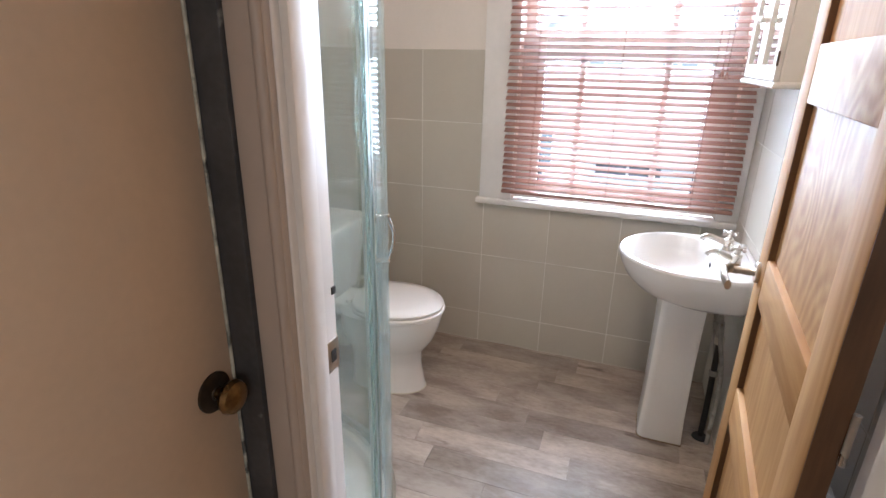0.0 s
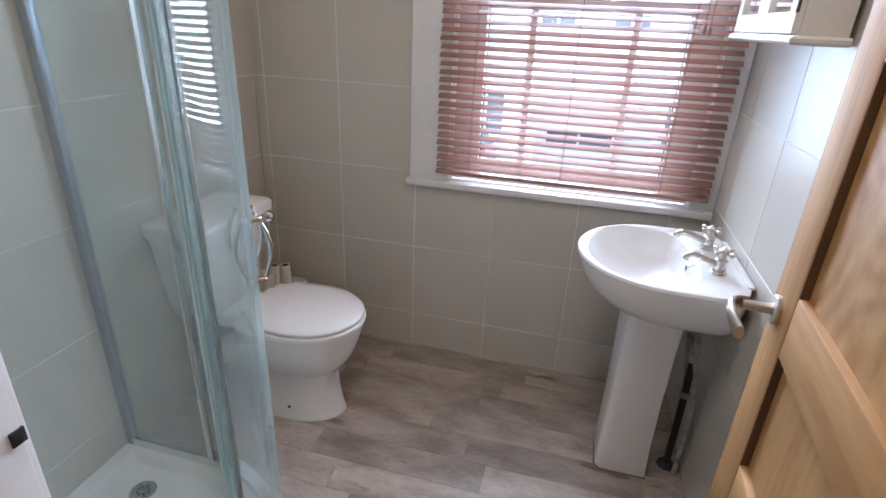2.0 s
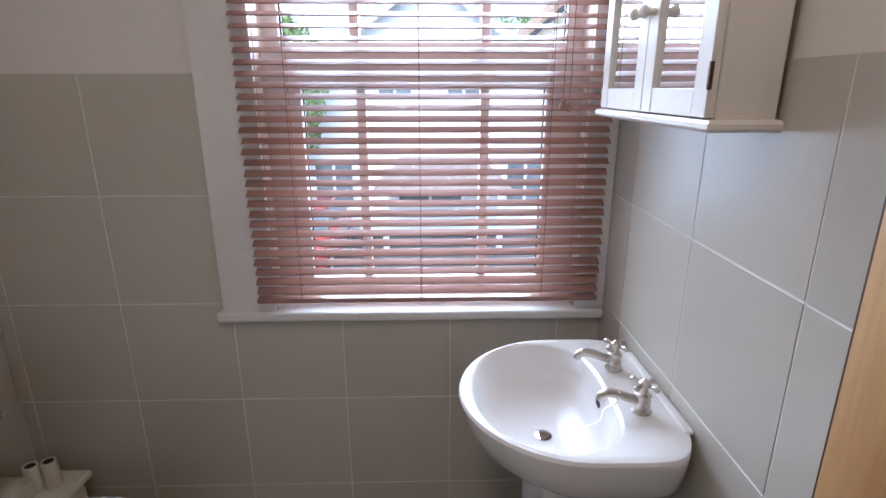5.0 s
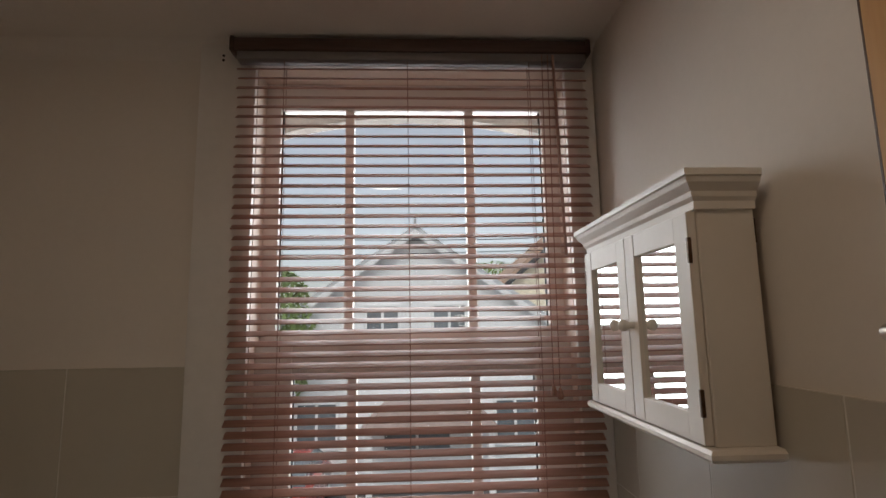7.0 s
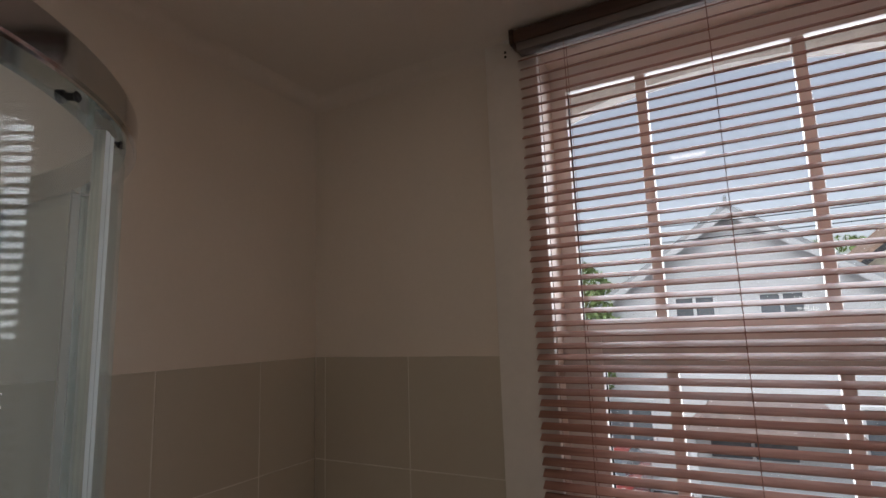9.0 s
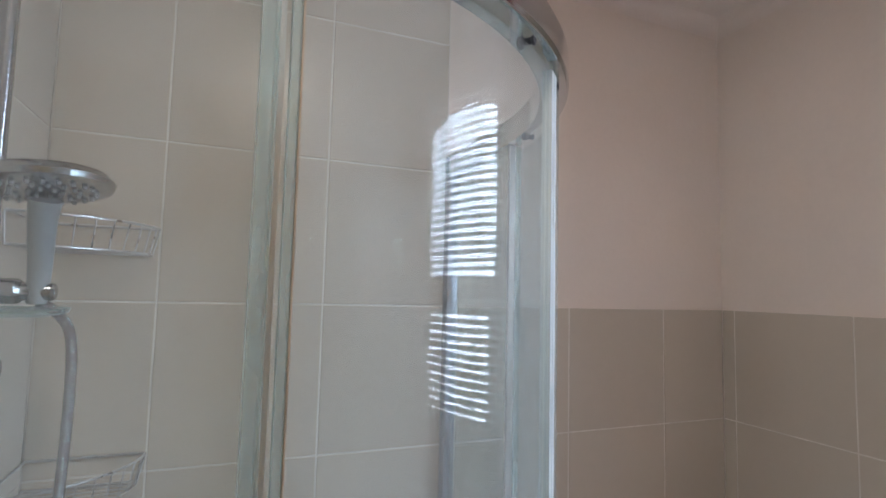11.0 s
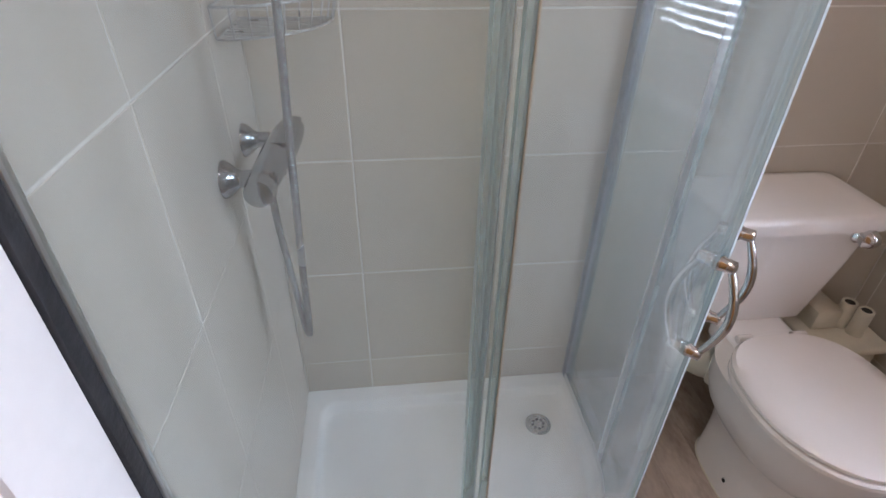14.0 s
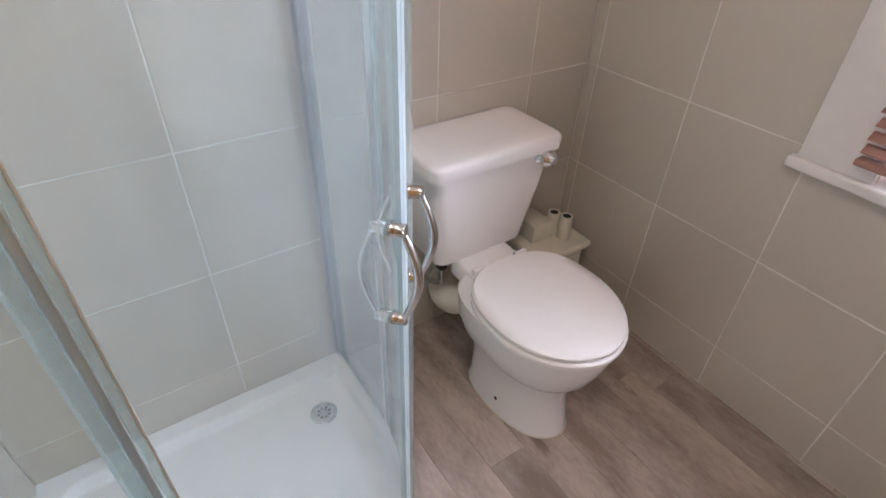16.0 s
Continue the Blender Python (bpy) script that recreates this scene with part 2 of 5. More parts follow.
M_PLANK = material("greyed_oak_vinyl", (0.345, 0.270, 0.214), 0.42, vary=0.22, scale=4.2, fine=38, bump=0.05, stretch=(1.0, 2.5, 1), random_tint=0.20, tint2=(0.435, 0.366, 0.308), wear=((0.19, 0.14, 0.11), 5.0, 0.66), bump_fine=0.003)
M_JOINT = material("dark_joint", (0.30, 0.255, 0.225), 0.8)
M_CHINA = material("white_vitreous_china", (0.86, 0.83, 0.80), 0.17, vary=0.015, scale=3, bump=0.0, coat=0.12, spec=0.28, rough_vary=0.03)
M_SEAT = material("white_seat_plastic", (0.86, 0.82, 0.78), 0.2, vary=0.015, scale=3, bump=0.0, rough_vary=0.04)
M_TRAY = material("white_acrylic_tray", (0.86, 0.86, 0.84), 0.22, vary=0.03, scale=5, fine=60, bump=0.05, bump_fine=0.003)
M_CHROME = material("polished_chrome", (0.72, 0.73, 0.74), 0.08, 1.0, vary=0.03, scale=8, fine=90, bump=0.0, rough_vary=0.02)
M_NICKEL = material("brushed_nickel", (0.60, 0.55, 0.49), 0.3, 1.0, vary=0.08, scale=20, fine=150, bump=0.05)
M_ALU = material("silver_aluminium", (0.72, 0.73, 0.73), 0.3, 1.0, vary=0.02, scale=6, bump=0.0, rough_vary=0.02)
M_BRASS = material("aged_brass", (0.22, 0.14, 0.06), 0.3, 1.0, vary=0.35, scale=30, fine=120, bump=0.1)
M_OAK = wood("oak_door_veneer", (0.48, 0.272, 0.094), (0.375, 0.188, 0.057), (5, 5, 0.55), 0.66, 0.0, 6.0, 0.07, 0.12)
M_OAKX = wood("oak_rail_veneer", (0.48, 0.272, 0.094), (0.375, 0.188, 0.057), (5, 0.55, 5), 0.66, 0.0, 6.0, 0.07, 0.12)
M_OAKSWIRL = wood("swirled_oak_veneer", (0.52, 0.31, 0.12), (0.36, 0.18, 0.055), (2.2, 2.2, 1.5), 0.5, 0.0, 16.0, 0.05, 0.14)
# edge oak, far darker than the faces: the door edges' shade is in its colour
M_OAKEDGE = wood("shade_dark_oak", (0.13, 0.062, 0.024), (0.07, 0.032, 0.012), (6, 6, 0.6), 0.5, 0.05, 2.0)
M_SLAT = wood("mahogany_slat", (0.40, 0.22, 0.17), (0.27, 0.14, 0.105), (0.7, 9, 9), 0.36, 0.25, 1.5, 0.08, 0.03)
M_DARKWOOD = wood("dark_walnut_headrail", (0.09, 0.05, 0.038), (0.045, 0.024, 0.018), (0.7, 9, 9), 0.4, 0.2, 1.5)
M_CORD = material("brown_cord", (0.24, 0.12, 0.09), 0.9, vary=0.3, scale=200)
M_CAB = material("ivory_cabinet_paint", (0.78, 0.72, 0.64), 0.4, vary=0.03, scale=4, fine=60, bump=0.05, bump_fine=0.004, wear=((0.33, 0.17, 0.08), 7, 0.80))
M_MIRROR = material("mirror_silver", (0.9, 0.92, 0.92), 0.02, 1.0, vary=0.0, bump=0.0, rough_vary=0.0)
M_HINGE = material("bronze_hinge", (0.13, 0.08, 0.05), 0.4, 0.8, vary=0.3, scale=60)
M_PIPE_G = material("grey_waste_pipe", (0.42, 0.40, 0.36), 0.6, vary=0.25, scale=25, wear=((0.2, 0.16, 0.12), 30, 0.6))
M_BLACK = material("black_rubber", (0.02, 0.02, 0.022), 0.5, vary=0.2, scale=30)
M_OLDPLASTIC = material("yellowed_plastic", (0.70, 0.66, 0.54), 0.4, vary=0.06, scale=9)
M_RAD = material("white_radiator_enamel", (0.80, 0.79, 0.76), 0.3, vary=0.02, scale=5, bump=0.02)
M_STEEL = material("dulled_chrome", (0.40, 0.41, 0.43), 0.2, 1.0, vary=0.1, scale=12, fine=90, bump=0.0, rough_vary=0.04)
M_HOSE = material("chrome_hose", (0.45, 0.46, 0.48), 0.25, 1.0, vary=0.25, scale=4, fine=500, bump=0.5)
M_GREYPL = material("grey_plastic", (0.33, 0.35, 0.36), 0.35, vary=0.08, scale=20)
M_LIP = material("tarnished_lip", (0.42, 0.36, 0.26), 0.4, 0.6, vary=0.15, scale=20, bump=0.0)
M_ARCH = material("stone_architrave_paint", (0.47, 0.40, 0.345), 0.5, vary=0.05, scale=5, fine=40, bump=0.06, bump_fine=0.004)
M_BRONZE = material("dark_bronze_rose", (0.05, 0.038, 0.028), 0.4, 0.7, vary=0.3, scale=40, bump=0.05)
M_WIRE = material("tarnished_wire", (0.60, 0.61, 0.62), 0.3, 0.8, vary=0.15, scale=30, bump=0.0)
M_SEAL = clear_glass("clear_seal", (0.80, 0.89, 0.88), 0.3, 0.12, 0.14)
M_MAGNET = clear_glass("milky_seal", (0.78, 0.85, 0.84), 0.3, 0.15, 0.5)
M_SHOWERGLASS = clear_glass("shower_glass", (0.90, 0.932, 0.924), 0.0, 0.02, 0.085)
M_PANE = clear_glass("window_pane", (0.98, 0.99, 0.985), 0.0, 0.02)

# ---- the room's measures ----
XL, XR, YW, YD, TOP = -1.205, 0.64, 2.52, 0.745, 2.43
TILE, TT = 1 / 3, 0.008
ROWS = [0.0, 0.168, 0.501, 0.834, 1.167, 1.5]
HIGH = ROWS + [1.833, 2.167, TOP]
WX0, WX1, WZ0, WZ1 = -0.362, 0.556, 0.80, 2.36
JL, JR = -0.275, 0.512
SPLIT = 1.578

# ---- structure ----
def wall(name, boxes, label, mat=M_PAINT):
    bm = bmesh.new()
    for b in boxes:
        box(bm, *b)
    return whole(name, bm, mat, label, "wall", kind="structure", smooth=False)


W = TT
wall_north = wall("wall_north", [(XL - 0.3, YW + W, -0.15, WX0, YW + 0.27, TOP + 0.2), (WX1, YW + W, -0.15, XR + 0.3, YW + 0.27, TOP + 0.2),
                    (WX0, YW + W, -0.15, WX1, YW + 0.27, WZ0), (WX0, YW + W, WZ1, WX1, YW + 0.27, TOP + 0.2)], "warm white painted wall with grey-beige tiles below")
wall_west = wall("wall_west", [(XL - 0.3, -1.6, -0.15, XL - W, YW + W, TOP + 0.2)], "warm white painted wall, tiled to the ceiling in the shower")
wall_east = wall("wall_east", [(XR + W, 0.737, -0.15, XR + 0.3, YW + W, TOP + 0.2)], "warm white painted wall with grey-beige tiles below")
wall_south = wall("wall_south", [(XL - W, 0.645, -0.15, JL - 0.03, YD - W, TOP + 0.2), (JR + 0.03, 0.645, -0.15, 1.35, YD - W, TOP + 0.2),
                    (JL - 0.03, 0.645, 2.06, JR + 0.03, YD - W, TOP + 0.2)], "painted partition wall with the bathroom doorway")
wall_landing_west = wall("wall_landing_west", [(-0.55, 0.645 - 0.024, -0.15, -0.395, 0.645, TOP + 0.2), (-0.55, -1.6, -0.15, -0.395, -0.25, TOP + 0.2),
                    (-0.55, -0.25, 2.05, -0.395, 0.621, TOP + 0.2)], "cream painted landing wall round a door", M_LANDING)
wall_landing_east = wall("wall_landing_east", [(1.2, -1.6, -0.15, 1.35, 0.645, TOP + 0.2)], "cream painted landing wall", M_LANDING)
wall_landing_south = wall("wall_landing_south", [(-0.55, -1.75, -0.15, 1.35, -1.6, TOP + 0.2)], "cream painted landing wall", M_LANDING)
bm = boxed(XL - 0.3, -1.75, TOP, 1.35, YW + W, TOP + 0.12)
# rounded plaster cove along the two far walls
cove_r = 0.05
for axis in (0, 1):
    prof = [(0, 0)] + [(cove_r - cove_r * math.sin(radians(a)), -cove_r + cove_r * math.cos(radians(a))) for a in range(0, 91, 15)]
    rings = []
    for s in (0, 1):
        if axis == 0:
            y = 1.62 if s == 0 else YW + W
            rings.append([(XL - W + u, y, TOP + 0.001 + v) for u, v in prof])
        else:
            x = XL - W if s == 0 else XR + W
            rings.append([(x, YW + W - u, TOP + 0.001 + v) for u, v in prof])
    loft(bm, rings)
whole("ceiling", bm, M_CEIL, "white painted plaster ceiling with a rounded cove", "ceiling", kind="structure", smooth=True)
floor = whole("floor", boxed(XL - W, 0.655, -0.12, XR + W, YW + W, -0.004), M_JOINT, "greyed oak-effect plank floor", "floor", kind="structure", smooth=False)
whole("landing_floor", boxed(-0.4, -1.6, -0.12, 1.2, 0.655, -0.002), M_CARPET, "beige carpet on the landing", "carpet", kind="structure", smooth=False)

# grout beds behind the tiles
def grout(name, b, parent):
    part(name, boxed(*b), M_GROUT, parent, "cream grout bed", smooth=False)


grout("grout", (XL, YW + 0.0012, 0.0, WX0 - 0.15, YW + W + 0.001, 1.498), wall_north)
grout("grout", (WX0 - 0.15, YW + 0.0012, 0.0, XR, YW + W + 0.001, 0.79), wall_north)
grout("grout", (XL - W - 0.001, SPLIT, 0.0, XL - 0.0012, YW, 1.498), wall_west)
grout("grout", (XL - W - 0.001, YD, 0.0, XL - 0.0012, SPLIT, TOP - 0.001), wall_west)
grout("grout", (XR + 0.0012, YD, 0.0, XR + W + 0.001, YW, 1.498), wall_east)
grout("grout", (XL, YD - W - 0.001, 0.0, -0.39, YD - 0.0012, TOP - 0.001), wall_south)

# doorway lining, stops and architraves
frame_bm = bmesh.new()
for x0, x1 in ((JL - 0.03, JL), (JR, JR + 0.03)):
    box(frame_bm, x0, 0.640, 0, x1, YD + 0.002, 2.03, 0.003)
box(frame_bm, JL - 0.03, 0.640, 2.03, JR + 0.03, YD + 0.002, 2.06, 0.003)
door_frame = whole("door_frame", frame_bm, M_GLOSS, "white gloss painted door lining", "door frame", kind="structure")
bm = bmesh.new()
box(bm, JL, 0.652, 0, JL + 0.014, 0.695, 2.03, 0.003)
box(bm, JR - 0.014, 0.652, 0, JR, 0.695, 2.03, 0.003)
box(bm, JL, 0.652, 2.016, JR, 0.695, 2.03, 0.003)
part("door_stop", bm, M_GLOSS, door_frame)
# moulded architrave towards the landing
for name, x0, x1, s in (("architrave", JL - 0.069, JL - 0.004, 1), ("architrave", JR + 0.004, JR + 0.075, -1)):
    bm = bmesh.new()
    box(bm, x0, 0.628, 0, x1, 0.6455, 2.10, 0.004)
    xa = x1 - 0.012 if s > 0 else x0 + 0.012
    tube(bm, [(xa, 0.628, 0), (xa, 0.628, 2.09)], 0.009, 10)
    part(name, bm, M_ARCH, door_frame, "stone-coloured painted architrave")
part("architrave", boxed(JL - 0.075, 0.628, 2.034, JR + 0.075, 0.6455, 2.10, 0.004), M_ARCH, door_frame)
# flat casing on the bathroom side
part("casing", boxed(JL - 0.107, YD - 0.009, 0, JL - 0.006, YD + 0.010, 2.10, 0.003), M_GLOSS, door_frame)
part("casing", boxed(JR + 0.03, YD - 0.009, 0, JR + 0.12, YD + 0.010, 2.10, 0.003), M_GLOSS, door_frame)
part("casing", boxed(JL - 0.100, YD - 0.009, 2.034, JR + 0.12, YD + 0.009, 2.10, 0.003), M_GLOSS, door_frame)
# strike plate and bolt keep on the lining
bm = boxed(JL - 0.0005, 0.708, 0.935, JL + 0.0015, 0.7475, 0.995, 0.0006)
plate = part("strike_plate", bm, M_NICKEL, door_frame, "worn brushed steel strike plate")
part("latch_hole", boxed(JL + 0.0012, 0.722, 0.952, JL + 0.002, 0.738, 0.976), M_BLACK, plate)
part("bolt_keep", boxed(JL - 0.001, 0.735, 1.078, JL + 0.002, 0.7475, 1.092, 0.0006), M_BLACK, door_frame, "small black bolt keep")

# ---- landing door with brass knob ----
ld = thing("landing_door", "cream painted closed landing door with a worn edge", "door")
part("leaf", boxed(-0.43, -0.24, 0.005, -0.393, 0.614, 2.04, 0.003), M_DOORPAINT, ld)
part("worn_edge", boxed(-0.4, 0.614, 0.005, -0.391, 0.6195, 2.04, 0.002), material("chipped_white_edge", (0.5, 0.49, 0.42), 0.7, vary=0.4, scale=25, wear=((0.1, 0.1, 0.1), 20, 0.55)), ld, "chipped pale door edge")
# the first post is a dark strip that paints the shaded rebate
part("frame_post", boxed(-0.42, 0.620, 0, -0.344, 0.6445, 2.06, 0.003), M_DARKFRAME, ld, "dark grey strip for the shaded rebate, with rough edges")
part("frame_head", boxed(-0.42, -0.30, 2.045, -0.385, 0.60, 2.12, 0.003), M_DARKFRAME, ld)
part("frame_post", boxed(-0.42, -0.30, 0, -0.380, -0.245, 2.06, 0.003), M_DARKFRAME, ld)


def lathe(bm, origin, axis, profile, seg=24):
    """Turned shape: profile rows of (distance along the axis, radius)."""
    axis = Vector(axis).normalized()
    u = axis.orthogonal().normalized()
    v = axis.cross(u)
    o = Vector(origin)
    rings = [[o + axis * d + (u * math.cos(2 * math.pi * k / seg) + v * math.sin(2 * math.pi * k / seg)) * max(r, 0.0004) for k in range(seg)] for d, r in profile]
    return loft(bm, rings)


knob = part("knob", lathe(bmesh.new(), (-0.393, 0.570, 0.962), (1, 0, 0), [(0, 0.009), (0.018, 0.009), (0.022, 0.014), (0.028, 0.024), (0.036, 0.028), (0.044, 0.025), (0.050, 0.014), (0.051, 0)]), M_BRASS, ld, "tarnished brass knob")
part("rose", lathe(bmesh.new(), (-0.393, 0.570, 0.962), (1, 0, 0), [(0, 0.033), (0.003, 0.033), (0.006, 0.026), (0.007, 0.012), (0.009, 0.011)]), M_BRONZE, knob)

# ---- window ----
win = thing("window_1", "white sash window with two glazing bars to each sash", "window", kind="structure")
lin = material("pinkish_reveal_paint", (0.70, 0.60, 0.53), 0.5, vary=0.03, scale=4, bump=0.05, bump_fine=0.004)
YS = 2.575
for b in ((WX0 - 0.001, YW + 0.006, WZ0, WX0 + 0.006, YW + 0.268, WZ1), (WX1 - 0.006, YW + 0.006, WZ0, WX1 + 0.001, YW + 0.268, WZ1), (WX0 + 0.006, YW + 0.006, WZ1 - 0.006, WX1 - 0.006, YW + 0.268, WZ1 + 0.001)):
    part("reveal_lining", boxed(*b), lin, win, smooth=False)
# flat architrave boards round the opening
part("architrave", boxed(-0.518, 2.505, 0.812, WX0 + 0.004, YW + 0.007, TOP - 0.001, 0.003), M_GLOSS, win)
part("architrave", boxed(WX1 - 0.004, 2.507, 0.812, XR - 0.001, YW + 0.007, TOP - 0.001, 0.003), M_GLOSS, win)
part("architrave", boxed(WX0 + 0.004, 2.507, WZ1 - 0.004, WX1 - 0.004, YW + 0.007, TOP - 0.001, 0.003), M_GLOSS, win)
# sill with a rounded nose
bm = boxed(-0.535, 2.492, 0.782, XR - 0.002, YS, 0.812, 0.008, 3)
part("window_sill", bm, M_GLOSS, win, "white gloss painted sill board")


def sash(name, y, z0, z1, x0, x1, bottom, top, stile, bars):
    s = part(name, boxed(x0, y - 0.02, z0, x0 + stile, y + 0.02, z1, 0.003), M_SASH, win)
    part("stile", boxed(x1 - stile, y - 0.02, z0, x1, y + 0.02, z1, 0.003), M_SASH, s)
    part("bottom_rail", boxed(x0 + stile, y - 0.019, z0, x1 - stile, y + 0.019, z0 + bottom, 0.003), M_SASH, s)
    part("top_rail", boxed(x0 + stile, y - 0.019, z1 - top, x1 - stile, y + 0.019, z1, 0.003), M_SASH, s)
    for bx in bars:
        part("glazing_bar", boxed(bx - 0.014, y - 0.014, z0 + bottom, bx + 0.014, y + 0.014, z1 - top, 0.004), M_SASH, s)
    for za, zb in ((z0 + bottom, z1 - top),):
        gx = boxed(x0 + stile + 0.001, y - 0.003, za, x0 + stile + 0.005, y + 0.003, zb)
        box(gx, x1 - stile - 0.005, y - 0.003, za, x1 - stile - 0.001, y + 0.003, zb)
        part("gasket", gx, M_BLACK, s, "black glazing gasket", smooth=False)
    pane = part("pane", boxed(x0 + stile, y - 0.002, z0 + bottom, x1 - stile, y + 0.002, z1 - top), M_PANE, s, smooth=False)
    pane.visible_shadow = False
    return s


sash("lower_sash", YS + 0.02, 0.812, 1.56, WX0 + 0.006, WX1 - 0.006, 0.085, 0.105, 0.105, (-0.083, 0.271))
sash("upper_sash", YS + 0.062, 1.515, WZ1 - 0.006, WX0 + 0.006, WX1 - 0.006, 0.07, 0.085, 0.046, (-0.10, 0.274))
part("sash_lock", boxed(0.075, YS - 0.01, 0.86, 0.125, YS + 0.0, 0.875, 0.003), M_CHROME, win, "small chrome sash lift")
# the shallow arch of the brickwork over the opening, outside
bm = bmesh.new()
pts = [(WX0 - 0.02 + (WX1 - WX0 + 0.04) * i / 20, 2.20 + 0.12 * math.sin(math.pi * (0.08 + 0.84 * i / 20)) ** 0.6) for i in range(21)]
ring0 = [(x, 2.80, z) for x, z in pts] + [(WX1 + 0.02, 2.80, 2.6), (WX0 - 0.02, 2.80, 2.6)]
ring1 = [(x, 2.86, z) for x, _, z in ring0]
loft(bm, [ring0, ring1])
part("brick_arch", bm, material("grey_render", (0.42, 0.38, 0.35), 0.9, vary=0.15, scale=12, fine=90, bump=0.4), win, "shallow rendered arch outside the window", smooth=False)

# ---- venetian blind ----
blind = thing("venetian_blind", "dark mahogany wooden venetian blind, lowered with slats half open", "blind")
BX0, BX1, BY = -0.400, 0.606, 2.484
bm = boxed(-0.416, 2.450, 2.378, 0.616, 2.503, 2.416, 0.004)
part("headrail", bm, M_DARKWOOD, blind, "dark walnut headrail")
bm = boxed(BX0, 2.458, 2.354, BX1, 2.500, 2.378, 0.002)
part("head_channel", bm, material("grey_channel", (0.22, 0.2, 0.2), 0.5, vary=0.1), blind)
for x in (-0.418, 0.604):
    part("end_cap", boxed(x, 2.447, 2.375, x + 0.014, 2.5035, 2.419, 0.003), M_DARKWOOD, blind)
# a slat: thin board with rounded long edges, tipped
slat_bm = bmesh.new()
w, th = 0.0135, 0.0016
prof = [(-w, 0), (-w + 0.0015, th), (0, th + 0.0005), (w - 0.0015, th), (w, 0), (w - 0.0015, -th), (0, -th + 0.0005), (-w + 0.0015, -th)]
tip = radians(34)
rot = [(u * math.cos(tip) - v * math.sin(tip), u * math.sin(tip) + v * math.cos(tip)) for u, v in prof]
loft(slat_bm, [[(x, u, v) for u, v in rot] for x in (BX0, BX1)])
slat_me = mesh_of("slat", slat_bm, M_SLAT)
rng = random.Random(4)
SLATS, ZT, ZB = 51, 2.337, 0.888
for i in range(SLATS):
    ob = new("slat", slat_me)
    ob.parent = blind
    z = ZT + (ZB - ZT) * i / (SLATS - 1)
    sag = 0.4 if i in (24, 25, 26) else 0.0
    ob.location = (rng.uniform(-0.003, 0.003), BY + rng.uniform(-0.001, 0.001), z + rng.uniform(-0.0006, 0.0006))
    ob.rotation_euler = (radians(rng.uniform(-2, 2) - (6 if sag else 0)), radians(rng.uniform(-0.12, 0.12) + sag * rng.uniform(-0.6, 0.6)), 0)
part("bottom_rail", boxed(BX0, BY - 0.018, 0.853, BX1, BY + 0.016, 0.868, 0.004), M_SLAT, blind)
for x in (-0.268, 0.083, 0.438):
    for dy in (-0.0138, 0.0138):
        tube_bm = tube(bmesh.new(), [(x, BY + dy, 2.36), (x + 0.002, BY + dy, 1.6), (x, BY + dy, 0.868)], 0.0009, 6)
        part("ladder_cord", tube_bm, M_CORD, blind)
    tb = bmesh.new()
    for i in range(SLATS):
        z = ZT + (ZB - ZT) * i / (SLATS - 1) - 0.0045
        tube(tb, [(x, BY - 0.0138, z - 0.007), (x, BY + 0.0138, z + 0.010)], 0.0006, 4)
    part("ladder_rungs", tb, M_CORD, blind)
for dx, zend in ((0.463, 1.432), (0.480, 1.424)):
    part("pull_cord", tube(bmesh.new(), [(dx + 0.01, 2.452, 2.37), (dx + 0.003, 2.450, 1.9), (dx, 2.449, zend)], 0.0011, 6), M_CORD, blind)
    part("cord_bob", lathe(bmesh.new(), (dx, 2.449, zend + 0.004), (0, 0, -1), [(0, 0.003), (0.004, 0.005), (0.020, 0.0085), (0.027, 0.008), (0.030, 0.004)], 14), M_SLAT, blind, "turned brown cord bob")
part("tilt_wand", tube(bmesh.new(), [(0.503, 2.445, 2.365), (0.507, 2.442, 2.1), (0.512, 2.440, 1.78)], 0.0042, 8), M_SLAT, blind)

# two old screw holes beside the headrail
for z in (2.387, 2.373):
    part("screw_hole", lathe(bmesh.new(), (-0.452, 2.5062, z), (0, -1, 0), [(0, 0.004), (0.002, 0.004), (0.0022, 0.001)], 10), M_BLACK, win)

# ---- shower enclosure ----
SX, SY, SR = -0.400, 1.590, 0.51
SCX, SCY = SX - SR, SY - SR


def quadrant(off=0.0, s0=0.0, s1=1.0, n=60):
    """Points along the enclosure's line, from the partition wall round to the outer wall; s runs by length."""
    a, b = SCY - YD, SCX - XL
    arc = SR * math.pi / 2
    total = a + arc + b
    out = []
    for i in range(n + 1):
        d = (s0 + (s1 - s0) * i / n) * total
        if d < a:
            p, nrm = (SX, YD + d), (1, 0)
        elif d < a + arc:
            th = (d - a) / SR
            p, nrm = (SCX + SR * math.cos(th), SCY + SR * math.sin(th)), (math.cos(th), math.sin(th))
        else:
            p, nrm = (SCX - (d - a - arc), SY), (0, 1)
        out.append((p[0] + nrm[0] * off, p[1] + nrm[1] * off))
    return out


def curved_wall(bm, off0, off1, s0, s1, z0, z1, n=40):
    """A band with thickness that follows the enclosure's line."""
    a, b = quadrant(off0, s0, s1, n), quadrant(off1, s0, s1, n)
    rings = [[(p[0], p[1], z0), (q[0], q[1], z0), (q[0], q[1], z1), (p[0], p[1], z1)] for p, q in zip(a, b)]
    return loft(bm, rings)


total_len = (SCY - YD) + SR * math.pi / 2 + (SCX - XL)
S_A = (SCY - YD + SR * radians(4.0)) / total_len
S_M = (SCY - YD + SR * radians(45)) / total_len
